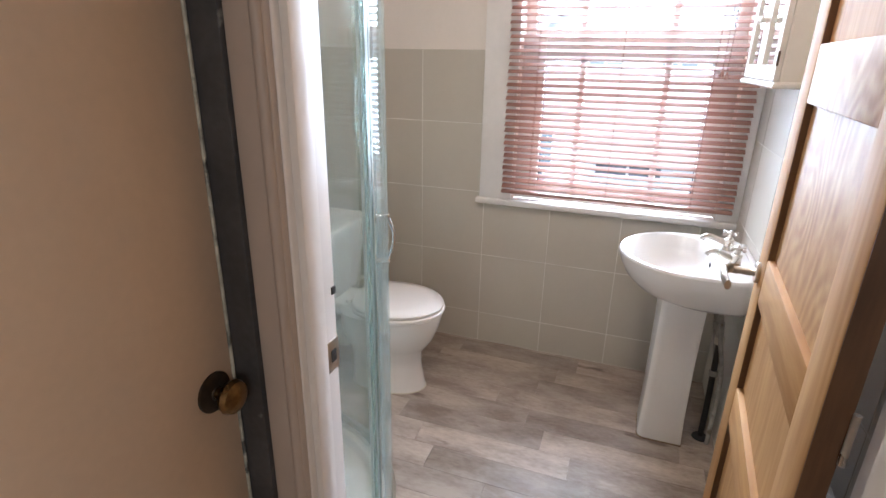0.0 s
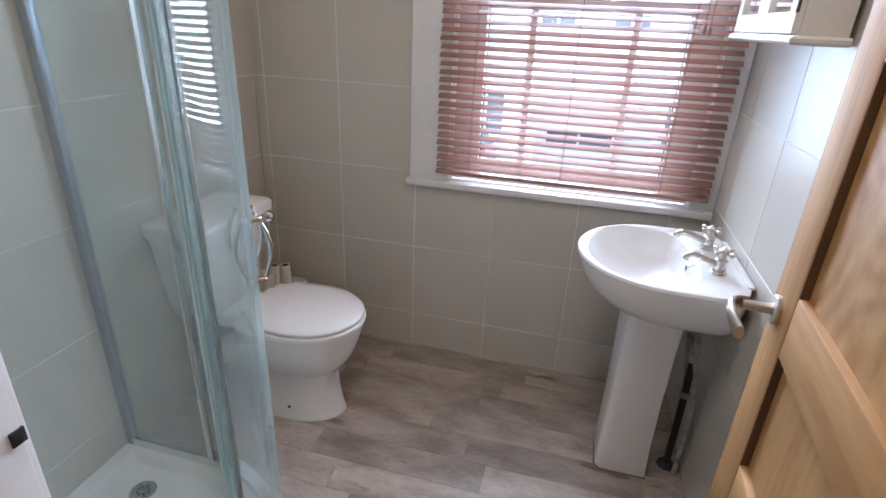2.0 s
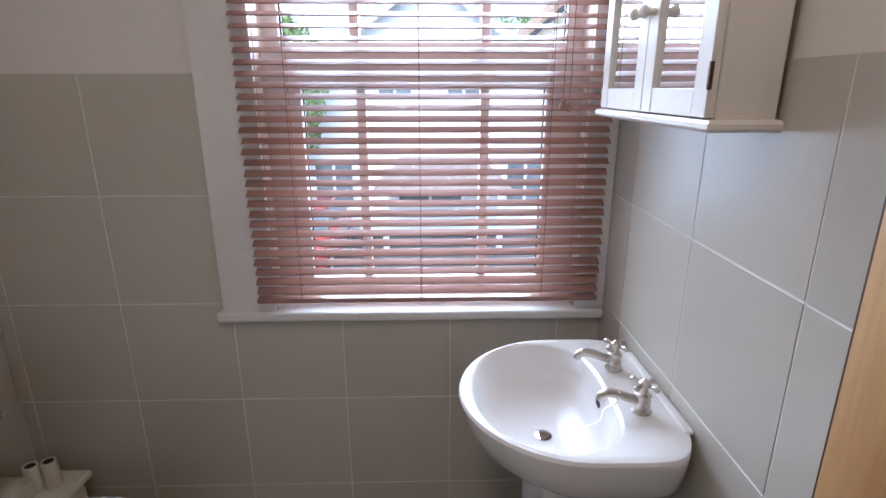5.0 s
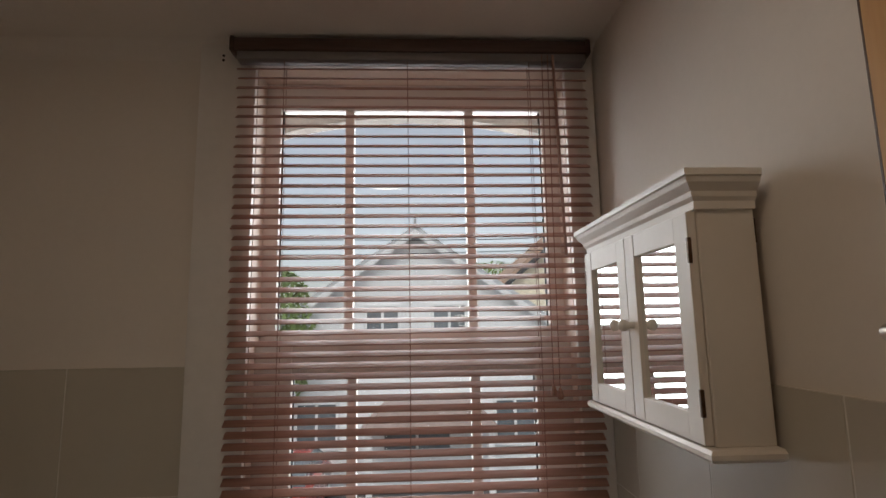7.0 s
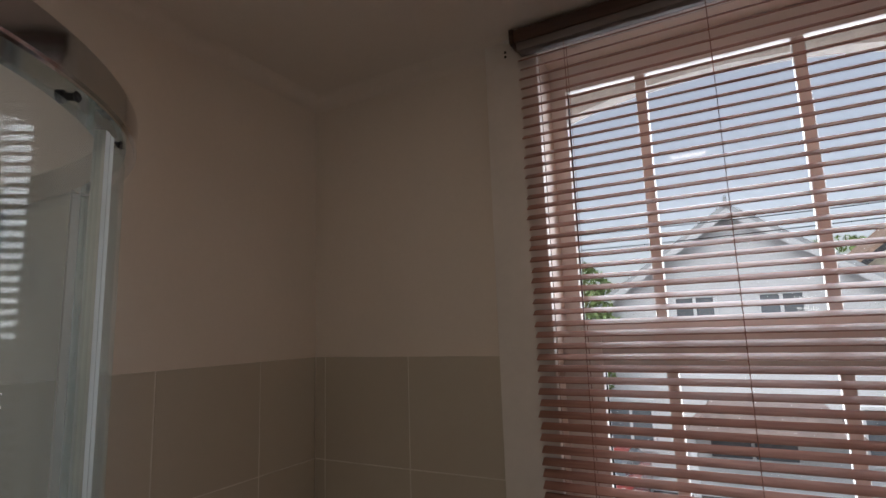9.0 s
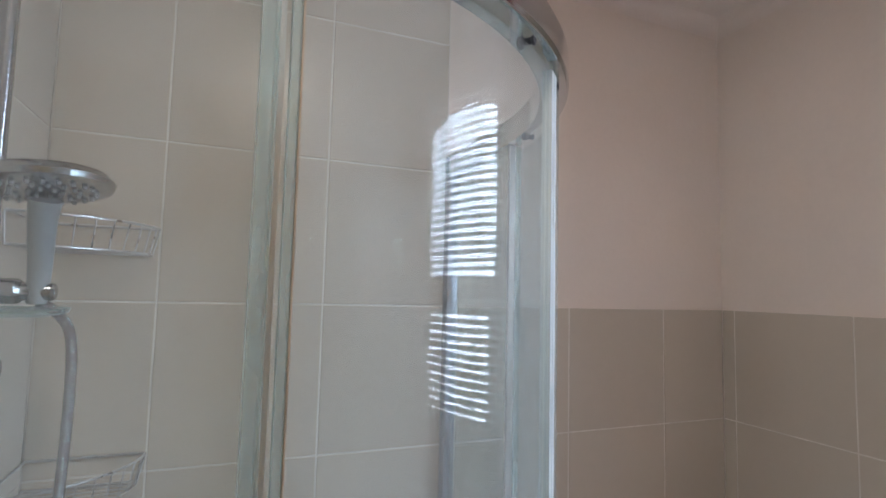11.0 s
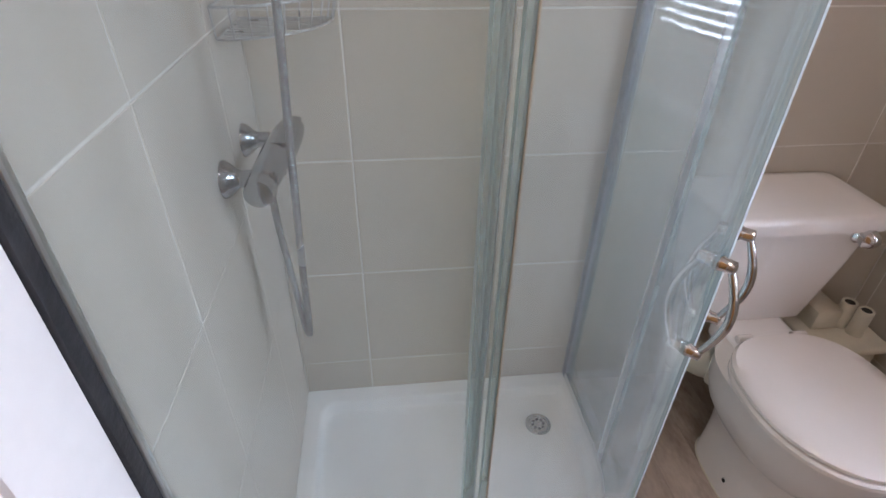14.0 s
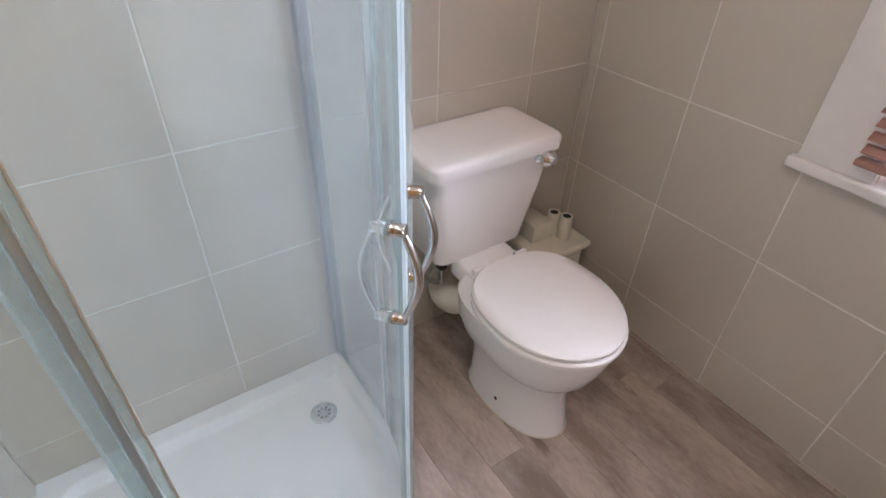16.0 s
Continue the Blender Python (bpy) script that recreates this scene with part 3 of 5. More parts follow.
S_B = (SCY - YD + SR * radians(84.8)) / total_len
ZR0, ZR1, ZTRAY = 1.825, 1.874, 0.045

tray = thing("shower_tray", "white acrylic quadrant shower tray on the floor", "shower tray")
bm = bmesh.new()


def tray_ring(off, inset, z):
    pts = quadrant(off, 0, 1, 48)
    ring = [(max(x, XL + inset), max(y, YD + inset), z) for x, y in pts]
    ring.append((XL + inset, YD + inset, z))
    return ring


def soft_ring(off, inset, z, r=0.07):
    """The pan's edge, with a rounded inner corner."""
    ring = tray_ring(off, inset, z)
    c = (XL + inset + r, YD + inset + r)
    out = [(x, y, z) for x, y, _ in ring[:-1]]
    out[-1] = (max(out[-1][0], c[0] - r), out[-1][1], z)
    corner = [(c[0] - r * math.cos(radians(a)), c[1] - r * math.sin(radians(a)), z) for a in range(0, 91, 15)]
    return out + corner


rings = [soft_ring(0.018, 0.0005, 0.0, 0.002), soft_ring(0.018, 0.0005, ZTRAY - 0.012, 0.002), soft_ring(0.012, 0.0005, ZTRAY, 0.002),
         soft_ring(-0.030, 0.040, ZTRAY, 0.055), soft_ring(-0.036, 0.046, ZTRAY - 0.002, 0.055), soft_ring(-0.041, 0.051, ZTRAY - 0.008, 0.055),
         soft_ring(-0.046, 0.056, ZTRAY - 0.030, 0.052), soft_ring(-0.051, 0.061, ZTRAY - 0.035, 0.05), soft_ring(-0.062, 0.072, ZTRAY - 0.037, 0.05)]
mid = (-0.85, 1.12)
rings.append([(mid[0] + (x - mid[0]) * 0.5, mid[1] + (y - mid[1]) * 0.5, ZTRAY - 0.039) for x, y, _ in rings[-1]])
loft(bm, rings)
part("pan", bm, M_TRAY, tray)
drain = part("drain", lathe(bmesh.new(), (-1.038, 1.452, ZTRAY - 0.0395), (0, 0, 1), [(0, 0.04), (0.004, 0.04), (0.006, 0.036), (0.006, 0.029), (0.004, 0.028), (0.0045, 0.0)], 28), M_CHROME, tray, "round chrome drain")
bm = bmesh.new()
for k in range(8):
    a = 2 * math.pi * k / 8
    lathe(bm, (-1.038 + 0.017 * math.cos(a), 1.452 + 0.017 * math.sin(a), ZTRAY - 0.0352), (0, 0, 1), [(0, 0.0045), (0.0008, 0.0045)], 8)
part("grate_holes", bm, M_BLACK, drain)

enc = thing("shower_enclosure", "curved glass quadrant shower enclosure with chrome rails, doors closed", "shower enclosure")
for z0, z1, nm in ((ZR0, ZR1, "top_rail"), (ZTRAY, ZTRAY + 0.03, "bottom_rail")):
    bm = curved_wall(bmesh.new(), -0.018, 0.02, 0.004, 0.996, z0, z1, 64)
    if nm == "top_rail":
        curved_wall(bm, 0.02, 0.023, 0.004, 0.996, z0 + 0.006, z1 - 0.006, 64)
    part(nm, bm, M_CHROME, enc)
# wall channels
part("wall_channel", boxed(SX - 0.017, YD, ZTRAY, SX - 0.005, YD + 0.016, ZR1, 0.002), M_ALU, enc)
part("wall_channel", boxed(XL, SY - 0.018, ZTRAY, XL + 0.030, SY + 0.010, ZR1, 0.003), material("dull_blue_grey_aluminium", (0.33, 0.36, 0.40), 0.35, 0.9, vary=0.05, scale=5, bump=0.0), enc, "dull grey wall channel")
part("black_seal", boxed(SX - 0.0048, YD, ZTRAY, SX + 0.017, YD + 0.014, ZR1, 0.002), M_BLACK, enc, "black rubber seal strip")


def glass_panel(name, off, s0, s1, z0=ZTRAY + 0.028, z1=ZR0 + 0.004):
    g = part(name, curved_wall(bmesh.new(), off - 0.0025, off + 0.0025, s0, s1, z0, z1, 72), M_SHOWERGLASS, enc)
    g.visible_shadow = False
    return g


gA = glass_panel("fixed_panel", -0.007, 0.006, S_A - 0.006)
gB = glass_panel("fixed_panel", -0.007, S_B + 0.012, 0.994)
dA = glass_panel("sliding_door", 0.007, S_A - 0.012, S_M - 0.004, ZTRAY + 0.02, ZR0 - 0.012)
dB = glass_panel("sliding_door", 0.007, S_M + 0.004, S_B + 0.012, ZTRAY + 0.02, ZR0 - 0.012)
w1 = 0.009
for panel, s, off in ((gA, S_A - 0.006, -0.007), (dA, S_A - 0.014, 0.007), (dB, S_B + 0.012, 0.007), (gB, S_B + 0.010, -0.007)):
    part("edge_strip", curved_wall(bmesh.new(), off - 0.006, off + 0.006, s, s + (0.005 if off < 0 else w1), ZTRAY + 0.03, ZR0 - 0.002, 2), M_ALU if off < 0 else M_SEAL, panel)
# the broad trailing strip of the near door: white plastic with a brassy lip
part("edge_profile", curved_wall(bmesh.new(), 0.003, 0.011, S_A + 0.001, S_A + 0.006, ZTRAY + 0.02, ZR0 - 0.012, 3), M_SEAL, dA, "milky plastic door edge profile")
part("edge_lip", curved_wall(bmesh.new(), 0.003, 0.0115, S_A + 0.0062, S_A + 0.0072, ZTRAY + 0.02, ZR0 - 0.012, 2), M_LIP, dA, "tarnished edge lip")
for panel, s in ((dA, S_M - 0.0095), (dB, S_M + 0.0005)):
    part("magnetic_seal", curved_wall(bmesh.new(), 0.001, 0.013, s, s + w1, ZTRAY + 0.02, ZR0 - 0.012, 2), M_MAGNET, panel, "milky magnetic door seal")


def frame_at(s):
    (x0, y0), (x1, y1) = quadrant(0, s - 0.002, s + 0.002, 1)
    t = Vector((x1 - x0, y1 - y0, 0)).normalized()
    c = Vector(((x0 + x1) / 2, (y0 + y1) / 2, 0))
    return c, t, Vector((t.y, -t.x, 0))


# bow handles, rollers
for panel, s in ((dA, S_M - 0.030), (dB, S_M + 0.030)):
    c, t, n = frame_at(s)
    for side in (1, -1):
        z0, z1 = 0.862, 1.005
        base = c + n * (0.007 + side * 0.0026)
        pts = [base + n * (side * (0.014 + 0.021 * math.sin(math.pi * k / 12))) + Vector((0, 0, z0 + (z1 - z0) * k / 12)) for k in range(13)]
        h = part("handle", tube(bmesh.new(), pts, [0.0042 + 0.002 * math.sin(math.pi * k / 12) for k in range(13)], 10), M_CHROME, panel, "bowed chrome handle")
        for z in (z0, z1):
            part("post", lathe(bmesh.new(), base + Vector((0, 0, z)), n * side, [(0, 0.010), (0.004, 0.010), (0.006, 0.0085), (0.019, 0.0085), (0.021, 0.004)], 14), M_CHROME, h)
for panel, ss in ((dA, (S_A + 0.03, S_M - 0.05)), (dB, (S_M + 0.05, S_B - 0.03))):
    for s in ss:
        c, t, n = frame_at(s)
        part("roller", lathe(bmesh.new(), c + n * -0.012 + Vector((0, 0, ZR0 + 0.001)), n, [(0, 0.004), (0.002, 0.008), (0.008, 0.008), (0.010, 0.005), (0.018, 0.005), (0.020, 0.007), (0.022, 0.005)], 18), M_BLACK, panel, "black roller")

# ---- shower fittings ----
mixer = thing("shower_mixer", "chrome bar shower mixer valve on the tiled wall", "mixer tap")
ZV = 0.948
for x in (-0.900, -1.074):
    part("wall_flange", lathe(bmesh.new(), (x, YD, ZV), (0, 1, 0), [(0, 0.034), (0.006, 0.033), (0.018, 0.022), (0.026, 0.016), (0.03, 0.0155), (0.05, 0.0155)], 26), M_STEEL, mixer)
mixer_line = [Vector((-0.872, YD + 0.066, ZV - 0.002)).lerp(Vector((-1.118, YD + 0.096, ZV + 0.014)), k) for k in (0, 0.03, 0.15, 0.4, 0.6, 0.8, 0.93, 0.985, 1)]
part("body", tube(bmesh.new(), mixer_line, [0.018, 0.0245, 0.027, 0.030, 0.031, 0.029, 0.025, 0.018, 0.006], 24), M_STEEL, mixer)
part("temperature_knob", lathe(bmesh.new(), (-0.868, YD + 0.068, ZV), (1, 0, 0), [(0, 0.025), (0.01, 0.026), (0.03, 0.024), (0.033, 0.018), (0.034, 0)], 20), M_STEEL, mixer)
lever_bm = bmesh.new()
loft(lever_bm, [[(x, YD + y + 0.017 * math.cos(a), ZV + z + 0.006 * math.sin(a)) for a in [2 * math.pi * k / 14 for k in range(14)]] for x, y, z in ((-0.97, 0.084, 0.030), (-1.01, 0.090, 0.034), (-1.05, 0.096, 0.037), (-1.09, 0.100, 0.036))])
part("lever", lever_bm, M_STEEL, mixer)
part("hose_outlet", lathe(bmesh.new(), (-0.93, YD + 0.068, ZV - 0.02), (0, 0, -1), [(0, 0.012), (0.02, 0.012), (0.022, 0.01), (0.03, 0.01)], 14), M_STEEL, mixer)

rail = thing("shower_riser", "chrome slide rail with a round hand shower and hose", "shower")
RXX, RYY = -0.825, YD + 0.052
part("rail", tube(bmesh.new(), [(RXX, RYY, 1.41), (RXX, RYY, 2.05)], 0.0105, 16), M_STEEL, rail)
for z in (1.424, 2.02):
    part("bracket", lathe(bmesh.new(), (RXX, YD, z), (0, 1, 0), [(0, 0.017), (0.004, 0.019), (0.010, 0.0165), (0.070, 0.0165), (0.074, 0.013), (0.075, 0)], 22), M_STEEL, rail)
part("rail_sleeve", lathe(bmesh.new(), (RXX, RYY, 1.440), (0, 0, 1), [(0, 0.015), (0.04, 0.016), (0.045, 0.013)], 18), M_GREYPL, rail)
part("slider", lathe(bmesh.new(), (RXX, YD + 0.012, 1.523), (0, 1, 0), [(0, 0.014), (0.004, 0.0165), (0.075, 0.0165), (0.08, 0.012), (0.112, 0.012), (0.116, 0.009)], 22), M_STEEL, rail)
dish = bmesh.new()
ring_pts = [[(RXX - 0.01 + 0.045 * k * math.cos(a), RYY + 0.03 + 0.062 * k * math.sin(a), z) for a in [2 * math.pi * i / 28 for i in range(28)]] for k, z in ((0.5, 1.489), (0.95, 1.495), (1.0, 1.502), (0.93, 1.500), (0.5, 1.494))]
loft(dish, ring_pts)
part("soap_dish", dish, M_SEAL, rail, "clear plastic soap dish")
HX, HY = RXX + 0.028, YD + 0.112
hs = smooth_path([(RXX, HY - 0.004, 1.508), (RXX + 0.006, HY - 0.002, 1.56), (HX - 0.01, HY, 1.61), (HX, HY + 0.004, 1.640)], 5)
handset = part("handset", tube(bmesh.new(), hs, [0.0115 + 0.007 * i / 15 for i in range(16)], 16), M_GREYPL, rail, "chrome and grey hand shower")
H0, axis = Vector((HX + 0.012, HY + 0.004, 1.678)), Vector((0.10, 0.10, -1)).normalized()
part("spray_head", lathe(bmesh.new(), H0, axis, [(0, 0.02), (0.004, 0.045), (0.010, 0.068), (0.020, 0.076), (0.027, 0.074), (0.030, 0.060), (0.031, 0.0)], 40), M_STEEL, handset)
noz = bmesh.new()
u = axis.orthogonal().normalized()
v = axis.cross(u)
for rr, cnt in ((0.018, 8), (0.036, 14), (0.054, 22)):
    for k in range(cnt):
        a = 2 * math.pi * k / cnt
        lathe(noz, H0 + axis * 0.0308 + (u * math.cos(a) + v * math.sin(a)) * rr, axis, [(0, 0.0032), (0.004, 0.0022)], 6)
part("nozzles", noz, M_GREYPL, handset)
hose_pts = smooth_path([(RXX, HY - 0.004, 1.508), (RXX - 0.004, HY + 0.012, 1.500), (RXX - 0.018, HY + 0.030, 1.47), (RXX - 0.026, HY + 0.034, 1.40), (RXX - 0.03, HY + 0.030, 1.25), (RXX - 0.036, HY + 0.015, 1.0), (-0.872, YD + 0.112, 0.75), (-0.880, YD + 0.106, 0.615),
                        (-0.884, YD + 0.100, 0.590), (-0.890, YD + 0.094, 0.615), (-0.905, YD + 0.085, 0.70), (-0.922, YD + 0.072, 0.83), (-0.930, YD + 0.068, 0.905)], 10)
part("hose", tube(bmesh.new(), hose_pts, 0.0068, 12), M_HOSE, rail, "ribbed chrome shower hose")


def caddy(z, wide, name="shower_caddy"):
    """A quarter-round wire basket in the corner."""
    c = thing(name, "corner wire shower basket in tarnished chrome", "shower basket", (XL + 0.004, YD + 0.004, z), "corner baskets")
    rims = []
    for zz, r in ((0.035, 1.0), (-0.018, 0.94)):
        pts = [(0.003, 0.003, zz), (wide * r, 0.003, zz)] + [(wide * r * (1 - 0.10 * math.sin(radians(a)) ** 2) * math.cos(radians(a)) + 0.003, wide * r * math.sin(radians(a)) + 0.003, zz) for a in range(8, 91, 8)] + [(0.003, wide * r, zz), (0.003, 0.003, zz)]
        part("rim", tube(bmesh.new(), pts, 0.0025, 6), M_WIRE, c)
    for a in range(0, 91, 9):
        ca, sa = math.cos(radians(a)), math.sin(radians(a))
        f = 1 - 0.10 * sa ** 2
        part("wire", tube(bmesh.new(), [(wide * f * ca + 0.003, wide * sa + 0.003, 0.035), (wide * 0.94 * f * ca + 0.003, wide * 0.94 * sa + 0.003, -0.018)], 0.0015, 5), M_WIRE, c)
    for k in range(1, 9):
        x = wide * 0.94 * k / 9
        part("base_wire", tube(bmesh.new(), [(x, 0.004, -0.018), (x, math.sqrt(max(0.0, (wide * 0.93) ** 2 - x * x)), -0.018)], 0.0015, 5), M_WIRE, c)
    return c


caddy(1.170, 0.195)
caddy(1.612, 0.195)

# ---- toilet ----
TY = 1.995
wc = thing("toilet", "white close-coupled toilet with closed lid against the tiled wall", "toilet", (0, 0, 0))


def egg(xb, xf, hw, z, n=40, back=3.2, shift=0.52):
    """An oval, blunt towards the wall and round in front."""
    xc = xb + (xf - xb) * (1 - shift)
    pts = []
    for i in range(n):
        a = 2 * math.pi * i / n
        ca, sa = math.cos(a), math.sin(a)
        if ca >= 0:
            x, y = xc + (xf - xc) * ca, hw * sa
        else:
            e = 2 / back
            x, y = xc - (xc - xb) * abs(ca) ** e, hw * math.copysign(abs(sa) ** e, sa)
        pts.append((x, TY + y, z))
    return pts


bm = bmesh.new()
loft(bm, [egg(-0.955, -0.601, 0.108, 0.0), egg(-0.955, -0.602, 0.1075, 0.012), egg(-0.953, -0.607, 0.105, 0.03), egg(-0.95, -0.622, 0.101, 0.12), egg(-0.955, -0.622, 0.103, 0.185), egg(-0.965, -0.598, 0.121, 0.215),
          egg(-0.975, -0.566, 0.149, 0.262), egg(-0.985, -0.543, 0.167, 0.32), egg(-0.985, -0.529, 0.174, 0.375), egg(-0.985, -0.526, 0.176, 0.393), egg(-0.98, -0.538, 0.167, 0.398), egg(-0.9, -0.61, 0.11, 0.398)])
part("bowl", bm, M_CHINA, wc)
part("foot_sealant", loft(bmesh.new(), [egg(-0.958, -0.598, 0.1105, 0.0), egg(-0.957, -0.599, 0.1095, 0.004)]), M_OLDPLASTIC, wc, "yellowed sealant line")
bm = bmesh.new()
box(bm, -1.05, TY - 0.098, 0.345, -0.89, TY + 0.098, 0.41, 0.018, 3)
part("cistern_shelf", bm, M_CHINA, wc)


def slab(x0, x1, hw, z, r=0.03, n=6):
    out = []
    for cx, cy, a0 in ((x1 - r, hw - r, 0), (x0 + r, hw - r, 90), (x0 + r, -hw + r, 180), (x1 - r, -hw + r, 270)):
        for k in range(n + 1):
            a = radians(a0 + 90 * k / n)
            out.append((cx + r * math.cos(a), TY + cy + r * math.sin(a), z))
    return out


bm = bmesh.new()
loft(bm, [slab(-1.195, -1.03, 0.145, 0.402), slab(-1.197, -1.018, 0.155, 0.412), slab(-1.2, -0.992, 0.182, 0.60), slab(-1.2, -0.982, 0.196, 0.715)])
part("cistern", bm, M_CHINA, wc)
bm = bmesh.new()
loft(bm, [slab(-1.2, -0.975, 0.203, 0.714), slab(-1.203, -0.965, 0.212, 0.719), slab(-1.203, -0.963, 0.214, 0.748), slab(-1.2025, -0.9655, 0.2115, 0.755), slab(-1.201, -0.971, 0.207, 0.7595), slab(-1.198, -0.98, 0.199, 0.762), slab(-1.18, -1.02, 0.16, 0.764)])
part("cistern_lid", bm, M_CHINA, wc)
seat = bmesh.new()
loft(seat, [egg(-0.925, -0.525, 0.178, 0.399, back=2.6), egg(-0.93, -0.517, 0.185, 0.404, back=2.6), egg(-0.93, -0.517, 0.185, 0.414, back=2.6), egg(-0.926, -0.522, 0.18, 0.419, back=2.6)])
part("seat", seat, M_SEAT, wc)
lid = bmesh.new()
loft(lid, [egg(-0.93, -0.530, 0.174, 0.421, back=2.6), egg(-0.934, -0.523, 0.181, 0.425, back=2.6), egg(-0.934, -0.523, 0.181, 0.433, back=2.6), egg(-0.929, -0.532, 0.173, 0.441, back=2.6), egg(-0.90, -0.60, 0.135, 0.446, back=2.6), egg(-0.83, -0.68, 0.07, 0.448, back=2.6)])
part("lid", lid, M_SEAT, wc)
for dy in (-0.075, 0.075):
    part("hinge", lathe(bmesh.new(), (-0.937, TY + dy - 0.02, 0.424), (0, 1, 0), [(0, 0.009), (0.002, 0.011), (0.038, 0.011), (0.04, 0.009)], 12), M_SEAT, wc)
part("fixing_hole", lathe(bmesh.new(), (-0.775, TY - 0.1015, 0.056), (0, -1, 0), [(0, 0.0062), (0.003, 0.0062), (0.0032, 0.003)], 12), M_BLACK, wc, "dark fixing hole in the foot")
fl = part("flush_lever", lathe(bmesh.new(), (-0.984, TY + 0.146, 0.700), (1, 0, 0), [(0, 0.019), (0.006, 0.02), (0.012, 0.016), (0.018, 0.013), (0.03, 0.013)], 20), M_CHROME, wc, "chrome flush lever")
part("lever_ball", lathe(bmesh.new(), (-0.976, TY + 0.146, 0.703), (0.75, 0.2, 0.0), [(0, 0.01), (0.006, 0.02), (0.02, 0.025), (0.034, 0.019), (0.042, 0.008), (0.043, 0)], 20), M_CHROME, fl)
soil = part("soil_pipe", tube(bmesh.new(), smooth_path([(-0.955, TY, 0.215), (-1.0, TY - 0.01, 0.22), (-1.04, TY - 0.04, 0.225), (-1.075, TY - 0.06, 0.21), (-1.13, TY - 0.05, 0.19), (-1.19, TY - 0.02, 0.185)], 5), 0.052, 22), M_OLDPLASTIC, wc, "yellowed plastic soil pipe")
part("pipe_collar", lathe(bmesh.new(), (-0.985, TY - 0.004, 0.218), (-0.8, -0.42, 0.06), [(0, 0.058), (0.004, 0.064), (0.03, 0.066), (0.034, 0.062), (0.05, 0.061), (0.054, 0.056)], 24), M_OLDPLASTIC, soil)
part("inlet_valve", lathe(bmesh.new(), (-1.07, TY - 0.11, 0.355), (0, 0, 1), [(0, 0.01), (0.01, 0.018), (0.03, 0.018), (0.034, 0.012), (0.055, 0.012)], 12), M_BLACK, wc)
part("inlet_pipe", tube(bmesh.new(), smooth_path([(-1.07, TY - 0.11, 0.36), (-1.075, TY - 0.11, 0.30), (-1.13, TY - 0.115, 0.27), (-1.20, TY - 0.12, 0.27)], 5), 0.008, 10), M_CHROME, wc)

# ---- macerator box behind the toilet ----
mac = thing("macerator_pump", "white plastic macerator box with two open vent tubes", "pump")
bm = boxed(-1.198, 2.24, 0.0, -1.005, 2.465, 0.255, 0.03, 4)
part("housing", bm, M_OLDPLASTIC, mac)
part("lid", boxed(-1.200, 2.23, 0.255, -0.990, 2.475, 0.282, 0.012, 3), M_OLDPLASTIC, mac)
part("outlet_block", boxed(-1.190, 2.275, 0.282, -1.085, 2.360, 0.352, 0.008, 2), M_OLDPLASTIC, mac)
for x, y in ((-1.105, 2.382), (-1.064, 2.402)):
    t1 = part("vent_tube", lathe(bmesh.new(), (x, y, 0.28), (0, 0, 1), [(0, 0.023), (0.09, 0.021), (0.091, 0.0205), (0.0905, 0.015), (0.05, 0.0145), (0.049, 0.0)], 22), M_OLDPLASTIC, mac)
    part("tube_mouth", lathe(bmesh.new(), (x, y, 0.341), (0, 0, 1), [(0, 0.0143), (0.028, 0.0143), (0.0282, 0.002)], 16), M_BLACK, t1)

# ---- basin ----
BYC = 2.082
basin = thing("pedestal_basin", "white china pedestal wash basin against the tiled wall", "basin")


def basin_ring(xf, xb, hw, z, n=52, back=5.0, split=0.55):
    """Outline of the bowl: round in front, squared at the wall."""
    xc = xf + (xb - xf) * split
    pts = []
    for i in range(n):
        a = 2 * math.pi * i / n
        ca, sa = math.cos(a), math.sin(a)
        if ca < 0:
            x, y = xc + (xc - xf) * ca, hw * sa
        else:
            e = 2 / back
            x, y = xc + (xb - xc) * ca ** e, hw * (1 + 0.06 * ca) * (math.copysign(abs(sa) ** (2 / 3.3), sa))
        pts.append((x, BYC + y, z))
    return pts


B = XR - 0.001
bm = bmesh.new()
loft(bm, [basin_ring(0.345, B, 0.105, 0.617), basin_ring(0.315, B, 0.146, 0.627), basin_ring(0.2525, B, 0.20, 0.658), basin_ring(0.2085, B, 0.232, 0.70), basin_ring(0.186, B, 0.247, 0.742),
          basin_ring(0.176, B, 0.254, 0.775), basin_ring(0.174, B, 0.256, 0.786), basin_ring(0.178, B, 0.252, 0.793), basin_ring(0.188, B - 0.003, 0.243, 0.795),
          basin_ring(0.200, 0.520, 0.226, 0.793, back=2.2), basin_ring(0.208, 0.512, 0.218, 0.786, back=2.2), basin_ring(0.222, 0.505, 0.202, 0.745, back=2.2), basin_ring(0.25, 0.49, 0.168, 0.700, back=2.2), basin_ring(0.30, 0.455, 0.10, 0.675, back=2.2), basin_ring(0.345, 0.405, 0.03, 0.668, back=2.2)])
part("bowl", bm, M_CHINA, basin)
part("waste", lathe(bmesh.new(), (0.375, BYC, 0.668), (0, 0, 1), [(0, 0.02), (0.003, 0.021), (0.004, 0.017), (0.003, 0.0)], 18), M_CHROME, basin, "chrome plug waste")
part("overflow", boxed(0.4965, BYC - 0.012, 0.748, 0.5005, BYC + 0.012, 0.764, 0.003), M_BLACK, basin, "dark overflow slot")
bm = boxed(0.618, BYC - 0.17, 0.788, 0.639, BYC + 0.17, 0.799, 0.005, 3)
part("back_ledge", bm, M_CHINA, basin)


